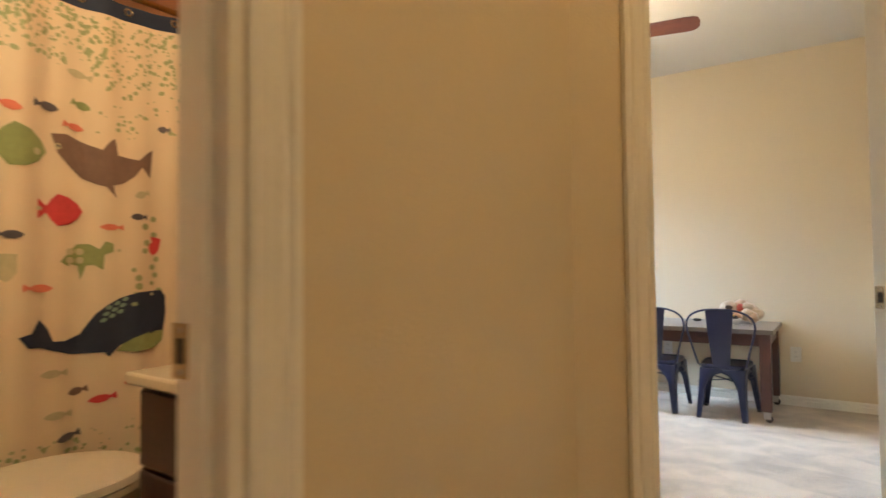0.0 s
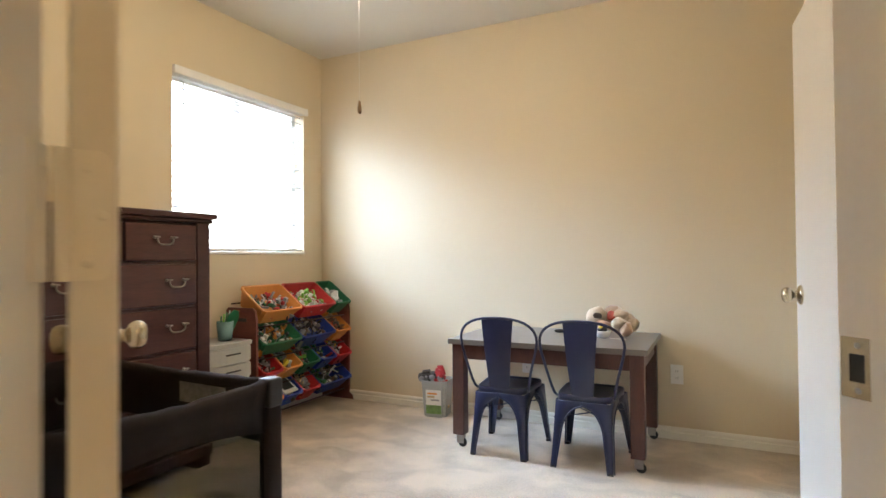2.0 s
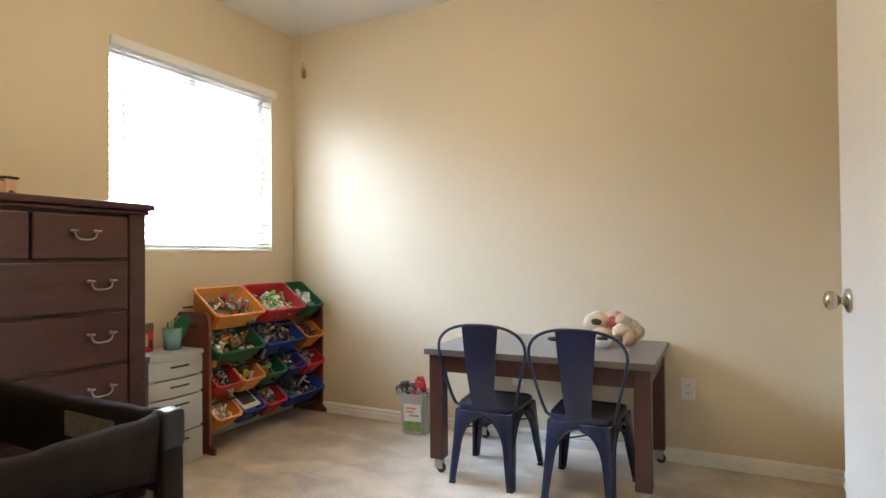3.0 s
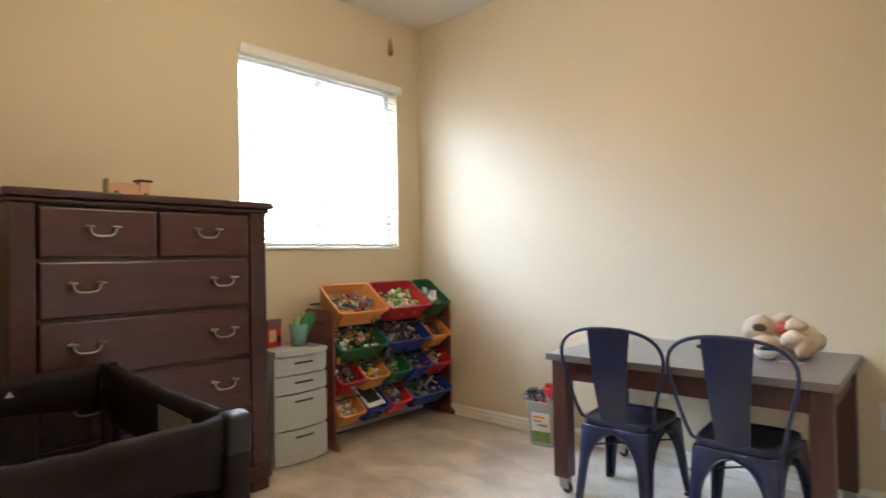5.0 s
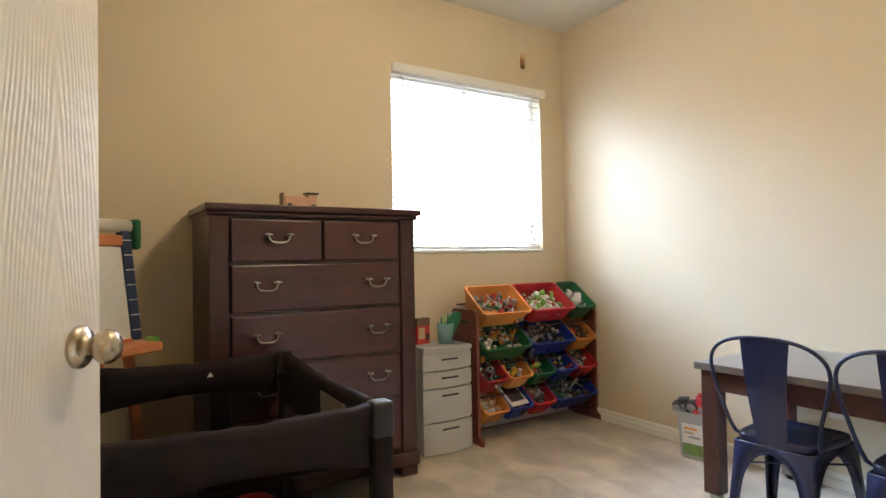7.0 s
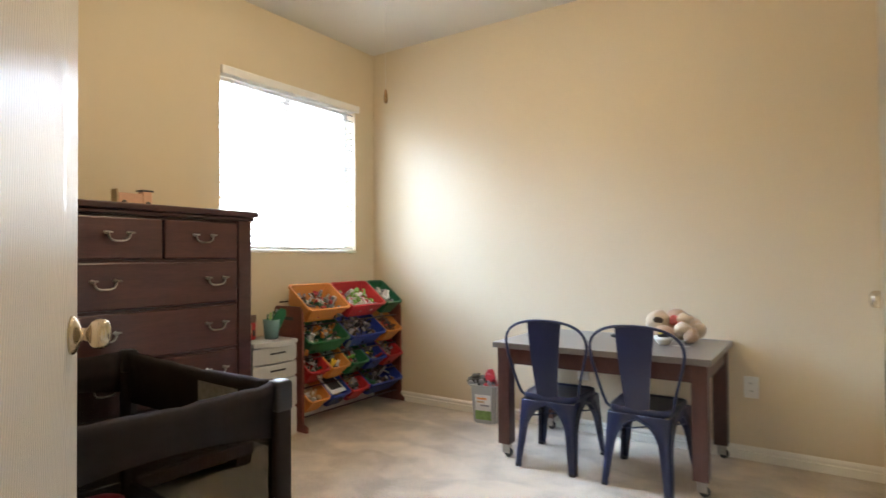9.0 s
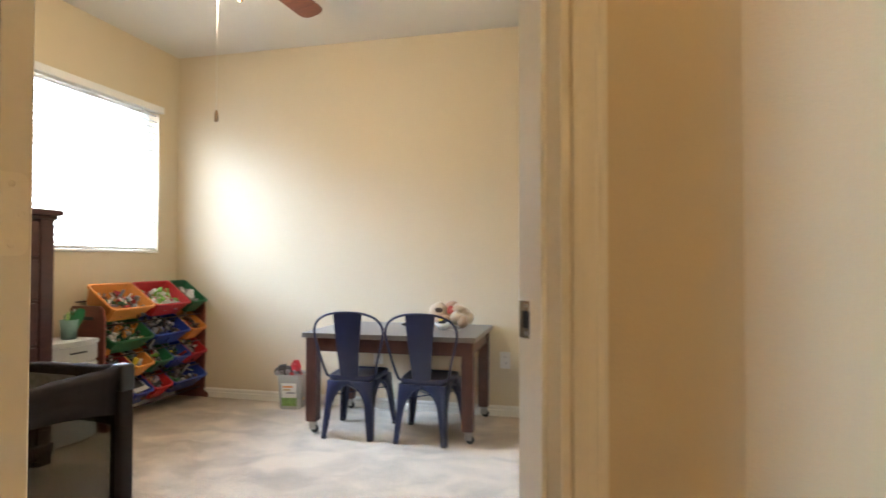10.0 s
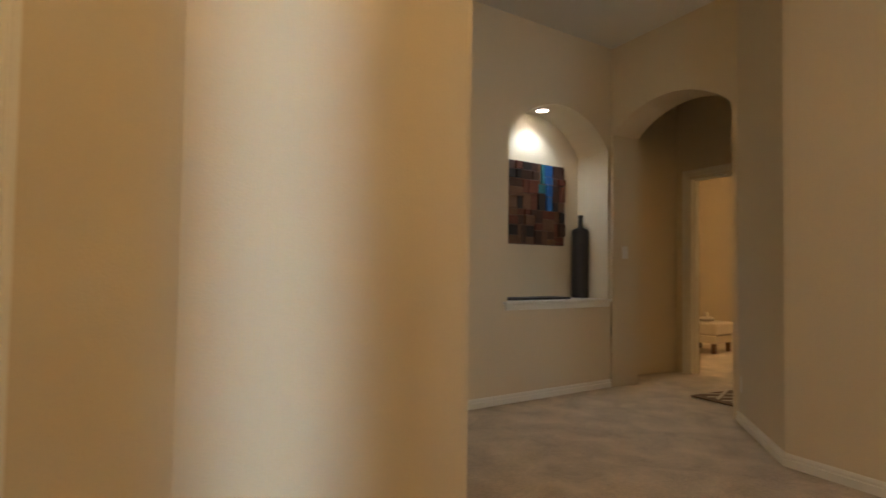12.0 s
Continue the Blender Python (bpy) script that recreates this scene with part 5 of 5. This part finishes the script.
nf = thing("plug_in_freshener", Matrix.Translation((5.316, 4.447, 0.27)) @ Euler((0, 0, radians(-132))).to_matrix().to_4x4(), "small black plug-in device low on the hall wall", "plug")
bm = bmesh.new()
blob(bm, (0, 0.028, 0), (0.03, 0.028, 0.045), 0, 14)
part("shell", bm, DARKPLAS, nf)
part("cover_plate", cube(-0.036, 0.036, 0.0, 0.005, -0.058, 0.058, bevel=0.002), WHITEPLAS, nf)
RUGB = material("rug_brown", (0.18, 0.12, 0.08), 0.95, vary=0.2, scale=20, bump=0.6, grain=200)
rug = thing("rug", pose(6.0, 4.74, 0, 0, 0, 0), "small brown rug with a cream lattice pattern", "rug")
part("rug_body", cube(-0.3, 0.3, -0.45, 0.45, 0.0, 0.012, bevel=0.004), RUGB, rug)
CREAM = material("rug_cream", (0.6, 0.54, 0.44), 0.95, vary=0.1, scale=20)
for i in range(6):
    for s in (-1, 1):
        bm = bmesh.new()
        c = -0.36 + 0.145 * i
        box(bm, -0.26, 0.26, -0.012, 0.012, 0.0122, 0.0142, m=pose(0, c, 0, 0, 0, s * 28))
        part("lattice_band", finish(bm), CREAM, rug)
ot = thing("ottoman", pose(8.3, 7.1, 0, 0, 0, 12), "cream tufted ottoman with dark wooden legs", "ottoman")
OTF = material("cream_upholstery", (0.6, 0.52, 0.4), 0.9, vary=0.08, scale=20, bump=0.4, grain=200)
part("cushion", cube(-0.25, 0.25, -0.25, 0.25, 0.23, 0.4, bevel=0.03, seg=3), OTF, ot)
part("base", cube(-0.24, 0.24, -0.24, 0.24, 0.13, 0.228, bevel=0.006), OTF, ot)
for sx in (-1, 1):
    for sy in (-1, 1):
        part("leg", cube(sx * 0.2 - 0.025, sx * 0.2 + 0.025, sy * 0.2 - 0.025, sy * 0.2 + 0.025, 0, 0.13, bevel=0.004), COL["brown"], ot)
tl = bmesh.new()
blob(tl, (0, 0, 0.03), (0.12, 0.1, 0.035), 0, 14)
box(tl, -0.02, 0.02, -0.02, 0.02, 0.06, 0.12, 0.004)
tagged(part("folded_throw", tl, OTF), "cream folded throw on the ottoman", "throw").matrix_world = pose(8.3, 7.1, 0.4)


# ---- bathroom ----
CX, CYN = -1.03, 2.185
cur = thing("shower_curtain", pose(CX, 0, 0), "cream shower curtain printed with sea animals", "shower curtain")


def fold(y, z):
    """How far the cloth stands out at a place."""
    return 0.022 * math.sin(9.5 * y + 0.5 * math.sin(1.7 * z)) + 0.009 * math.sin(23 * y + 1.1 * z) + 0.004 * math.sin(51 * y)


CLOTH = material("curtain_cloth", (0.74, 0.62, 0.45), 0.85, vary=0.04, scale=5, bump=0.15, grain=300)
PRINT = {n: material("print_" + n, c, 0.85, vary=0.12, scale=14) for n, c in dict(
    navy=(0.02, 0.03, 0.06), grey=(0.2, 0.13, 0.1), red=(0.6, 0.06, 0.07), coral=(0.66, 0.2, 0.13), green=(0.26, 0.32, 0.13), pale=(0.5, 0.47, 0.3), slate=(0.1, 0.09, 0.1), teal=(0.22, 0.33, 0.25), bubble=(0.34, 0.38, 0.2)).items()}


def cloth(y0, y1, z0, z1, ny, nz, out=0.0):
    bm = bmesh.new()
    g = [[bm.verts.new((fold(y0 + (y1 - y0) * i / ny, z0 + (z1 - z0) * k / nz) + out, y0 + (y1 - y0) * i / ny, z0 + (z1 - z0) * k / nz)) for i in range(ny + 1)] for k in range(nz + 1)]
    for k in range(nz):
        for i in range(ny):
            bm.faces.new((g[k][i], g[k][i + 1], g[k + 1][i + 1], g[k + 1][i])).smooth = True
    return bm


part("cloth", cloth(0.3, CYN - 0.02, 0.1, 2.0, 150, 24), CLOTH, cur)
part("hem_band", cloth(0.3, CYN - 0.02, 2.0, 2.06, 150, 2, 0.002), PRINT["navy"], cur, "navy hem with grommets")
for i in range(11):
    y = CYN - 0.07 - 0.155 * i
    bm = bmesh.new()
    pts = [(fold(y, 2.03) + 0.004 + 0.0 * t, y + 0.012 * math.cos(t), 2.035 + 0.012 * math.sin(t)) for t in [2 * math.pi * k / 12 for k in range(12)]]
    tube(bm, pts, 0.0035, 6, closed=True)
    part("grommet", bm, NICKEL, cur)


def printed(name, outline, y, z, sx, sz, color, lean=0.0, out=0.0035):
    """A printed shape that lies on the cloth; the outline is in units of its size."""
    bm = bmesh.new()
    ca, sa = math.cos(radians(lean)), math.sin(radians(lean))
    pts = [(y + sx * u * ca - sz * v * sa, z + sx * u * sa + sz * v * ca) for u, v in outline]
    vs = [bm.verts.new((0, p, q)) for p, q in pts]
    bm.faces.new(vs)
    bmesh.ops.triangulate(bm, faces=bm.faces)
    for _ in range(2 if abs(sx) > 0.08 else 1):
        bmesh.ops.subdivide_edges(bm, edges=bm.edges, cuts=1)
    for v in bm.verts:
        v.co.x = fold(v.co.y, v.co.z) + out
    return part(name, bm, PRINT[color], cur)


FISH = [(-1, 0.0), (-0.8, 0.22), (-0.35, 0.42), (0.2, 0.36), (0.55, 0.1), (0.95, 0.4), (1.0, 0.0), (0.95, -0.4), (0.55, -0.08), (0.2, -0.34), (-0.35, -0.4), (-0.8, -0.2)]
ROUND = [(-1, 0), (-0.8, 0.35), (-0.4, 0.62), (0.1, 0.7), (0.4, 0.45), (0.6, 0.14), (0.98, 0.45), (0.9, 0), (0.98, -0.45), (0.6, -0.14), (0.4, -0.45), (0.1, -0.72), (-0.4, -0.6), (-0.8, -0.32)]
SHARK = [(-1, 0.85), (-0.7, 0.92), (-0.35, 0.7), (-0.06, 0.55), (0.08, 0.85), (0.18, 0.98), (0.12, 0.46), (0.52, 0.36), (0.68, 0.35), (0.84, 0.62), (0.98, 0.78), (0.86, 0.27), (0.92, -0.23), (0.74, 0.12), (0.58, -0.23), (0.36, -0.5), (0.15, -0.6), (0.21, -1.02), (0.02, -0.66), (-0.12, -0.62), (-0.39, -0.45), (-0.65, -0.09), (-0.87, 0.27)]
WHALE = [(-1, -0.06), (-0.84, -0.02), (-0.73, 0.2), (-0.62, 0.02), (-0.56, -0.2), (-0.4, -0.22), (-0.19, -0.13), (0.0, 0.2), (0.14, 0.34), (0.32, 0.46), (0.6, 0.54), (0.94, 0.55), (1.0, 0.44), (1.0, 0.1), (0.95, -0.24), (0.5, -0.38), (0.3, -0.4), (0.14, -0.6), (0.1, -0.5), (-0.3, -0.47), (-0.6, -0.34), (-0.72, -0.27), (-0.88, -0.26)]
BELLY = [(0.48, -0.3), (0.72, -0.22), (0.96, -0.22), (0.93, -0.42), (0.8, -0.54), (0.5, -0.56), (0.24, -0.5), (0.32, -0.4)]
TURTLE = [(-1, -0.1), (-0.7, -0.28), (-0.6, 0.1), (-0.3, 0.42), (0.15, 0.4), (0.45, 0.2), (0.7, 0.45), (0.98, 0.35), (0.95, 0.08), (0.6, 0.0), (0.45, -0.12), (0.5, -0.5), (0.2, -0.3), (-0.05, -0.3), (-0.3, -0.75), (-0.35, -0.28)]


for nm, ol, y, z, sx, sz, c, a in (
        ("shark_print", SHARK, 1.882, 1.448, 0.166, 0.108, "grey", 0), ("whale_print", WHALE, 1.859, 0.888, 0.235, 0.196, "navy", 2), ("whale_belly_print", BELLY, 1.859, 0.888, 0.235, 0.196, "green", 2),
        ("angelfish_print", ROUND, 1.607, 1.482, 0.095, 0.099, "green", 175), ("red_fish_print", ROUND, 1.747, 1.284, 0.072, 0.076, "red", 180), ("turtle_print", TURTLE, 1.831, 1.129, 0.083, 0.106, "green", 6),
        ("fish_print", FISH, 1.698, 1.628, 0.041, 0.038, "slate", 176), ("fish_print", FISH, 1.809, 1.656, 0.031, 0.036, "green", 160), ("fish_print", FISH, 1.786, 1.577, 0.034, 0.031, "coral", 168),
        ("fish_print", FISH, 2.083, 1.616, 0.020, 0.031, "slate", 0), ("fish_print", FISH, 1.585, 1.605, 0.040, 0.038, "coral", 170), ("fish_print", FISH, 1.904, 1.233, 0.038, 0.029, "coral", 0), ("fish_print", FISH, 1.994, 1.275, 0.029, 0.031, "slate", 0),
        ("fish_print", FISH, 1.596, 1.196, 0.040, 0.034, "slate", 180), ("fish_print", FISH, 1.680, 1.023, 0.047, 0.034, "coral", 178), ("fish_print", FISH, 2.050, 1.168, 0.034, 0.050, "red", 80), ("fish_print", FISH, 1.733, 0.737, 0.043, 0.034, "pale", 0),
        ("fish_print", FISH, 1.809, 0.667, 0.031, 0.034, "grey", 10), ("fish_print", FISH, 1.882, 0.631, 0.043, 0.034, "red", 8), ("fish_print", FISH, 1.747, 0.597, 0.045, 0.034, "pale", 0), ("fish_print", FISH, 1.781, 0.519, 0.040, 0.034, "slate", 12),
        ("fish_print", FISH, 1.977, 0.676, 0.034, 0.029, "coral", 0), ("fish_print", FISH, 1.590, 1.090, 0.045, 0.067, "pale", 90), ("fish_print", FISH, 1.803, 1.762, 0.040, 0.034, "pale", -12), ("fish_print", FISH, 2.005, 1.359, 0.027, 0.034, "pale", 20)):
    printed(nm, ol, y, z, sx, sz, c, a, 0.0055 if "belly" in nm else 0.0035)
EYE_RING = [(math.cos(t), math.sin(t)) for t in [2 * math.pi * k / 10 for k in range(10)]]
for y, z, r, c in ((1.737, 1.50, 0.011, "pale"), (2.04, 0.99, 0.006, "pale"), (1.68, 1.285, 0.008, "pale"), (1.67, 1.47, 0.012, "pale"), (1.925, 1.15, 0.006, "pale"), (1.737, 1.50, 0.005, "slate")):
    printed("eye_print", EYE_RING, y, z, r, r, c, 0, 0.0065 if c == "pale" else 0.009)
for k in range(9):
    printed("whale_spot_print", EYE_RING, 1.895 + 0.026 * (k % 3) - 0.008 * (k // 3), 0.948 - 0.022 * (k // 3) + 0.014 * (k % 3), 0.011, 0.007, "teal", 30, 0.0055)
for k in range(4):
    printed("shell_print", EYE_RING, 1.78 + 0.03 * (k % 2), 1.115 + 0.03 * (k // 2), 0.013, 0.012, "pale", 0, 0.0055)
rd = random.Random(5)
HEX = [(math.cos(t), math.sin(t)) for t in [2 * math.pi * k / 7 for k in range(7)]]
dots = bmesh.new()
for i in range(1000):
    y = rd.uniform(1.35, CYN - 0.03)
    z = rd.choice((rd.uniform(1.78, 1.99), rd.uniform(1.85, 1.99), rd.uniform(0.2, 0.52))) if y < 1.85 else rd.choice((rd.uniform(1.55, 1.99), rd.uniform(1.75, 1.99), rd.uniform(0.2, 0.55)))
    r = rd.choice((0.003, 0.0045, 0.006, 0.0085))
    vs = [dots.verts.new((fold(y + r * u, z + r * v) + 0.003, y + r * u, z + r * v)) for u, v in HEX]
    dots.faces.new(vs)
for (y0, z0) in ((2.03, 1.27), (2.05, 1.12), (1.99, 1.08)):
    for k in range(5):
        y, z, r = y0 + rd.uniform(-0.02, 0.02), z0 - 0.03 * k, rd.uniform(0.008, 0.014)
        vs = [dots.verts.new((fold(y + r * u, z + r * v) + 0.003, y + r * u, z + r * v)) for u, v in HEX]
        dots.faces.new(vs)
tagged(part("bubble_prints", dots, PRINT["bubble"], cur), kind="stuff")

rod = thing("curtain_rod", pose(CX, 0, 2.09), "bronze shower curtain rod", "curtain rod")
bm = bmesh.new()
tube(bm, [(0.01, -0.4, 0), (0.01, CYN - 0.012, 0)], 0.0125, 14)
part("rod", bm, BRASS, rod)
bm = bmesh.new()
lathe(bm, [(0, 0), (0.03, 0), (0.034, 0.012), (0.026, 0.03), (0.018, 0.045), (0, 0.045)], 20, Matrix.Translation((0.01, CYN + 0.01, 0)) @ Euler((radians(90), 0, 0)).to_matrix().to_4x4())
part("end_flange", finish(bm, True), BRASS, rod)

va = thing("bath_vanity", pose(-0.24, 2.19, 0) @ Matrix.Diagonal((1, 1, 0.96, 1)), "dark wooden bathroom vanity with drawers", "vanity")
part("carcass", cube(-0.23, 0.6, -0.45, -0.0, 0.09, 0.80, bevel=0.002), MAHOGANY, va)
part("toe_kick", cube(-0.22, 0.59, -0.4, -0.01, 0, 0.09), DARKPLAS, va)
for z0, z1 in ((0.1, 0.33), (0.345, 0.56), (0.575, 0.785)):
    part("drawer_front", cube(-0.22, 0.07, -0.468, -0.4505, z0, z1, bevel=0.004), MAHOGANY, va)
    part("side_panel", cube(-0.246, -0.2305, -0.45, -0.02, z0, z1, bevel=0.004), MAHOGANY, va)
vt = part("vanity_top", cube(-0.26, 0.61, -0.49, 0.0, 0, 0.035, bevel=0.008, seg=2), material("cultured_marble", (0.72, 0.64, 0.48), 0.2, vary=0.05, scale=4))
vt.matrix_world = pose(-0.24, 2.188, 0.768)
tagged(vt, "cream marble vanity top", "countertop")

to = thing("toilet", pose(-0.775, 1.42, 0, 0, 0, 0) @ Matrix.Diagonal((1.2, 1, 1.13, 1)), "white toilet with the lid closed before the shower curtain", "toilet")
PORC = material("porcelain", (0.74, 0.68, 0.55), 0.12, vary=0.02, scale=3)


def oval(bm, sx, sy, cy, z0, z1, k=1.0):
    lo = [bm.verts.new((sx * math.cos(t), cy + sy * math.sin(t), z0)) for t in [2 * math.pi * i / 36 for i in range(36)]]
    hi = [bm.verts.new((k * sx * math.cos(t), cy + k * sy * math.sin(t), z1)) for t in [2 * math.pi * i / 36 for i in range(36)]]
    bm.faces.new(lo[::-1])
    bm.faces.new(hi)
    for i in range(36):
        bm.faces.new((lo[i], lo[(i + 1) % 36], hi[(i + 1) % 36], hi[i])).smooth = True


bm = bmesh.new()
oval(bm, 0.11, 0.2, 0.2, 0.0, 0.2, 1.0)
oval(bm, 0.11, 0.2, 0.2, 0.2, 0.39, 1.6)
part("bowl", finish(bm), PORC, to)
bm = bmesh.new()
oval(bm, 0.19, 0.25, 0.21, 0.392, 0.41)
part("seat", finish(bm), PORC, to)
bm = bmesh.new()
oval(bm, 0.19, 0.25, 0.21, 0.412, 0.43, 0.97)
part("lid", finish(bm), PORC, to)
part("tank", cube(-0.23, 0.23, -0.28, -0.08, 0.38, 0.74, bevel=0.02, seg=3), PORC, to)
part("tank_lid", cube(-0.24, 0.24, -0.29, -0.07, 0.741, 0.78, bevel=0.01, seg=2), PORC, to)
bm = bmesh.new()
box(bm, -1.9, 0.418, -0.4, 2.194, 0.0, 0.004)
structure("bath_floor", bm, material("bath_tile", (0.42, 0.34, 0.24), 0.35, vary=0.08, scale=3), "beige bathroom tile floor", "floor")
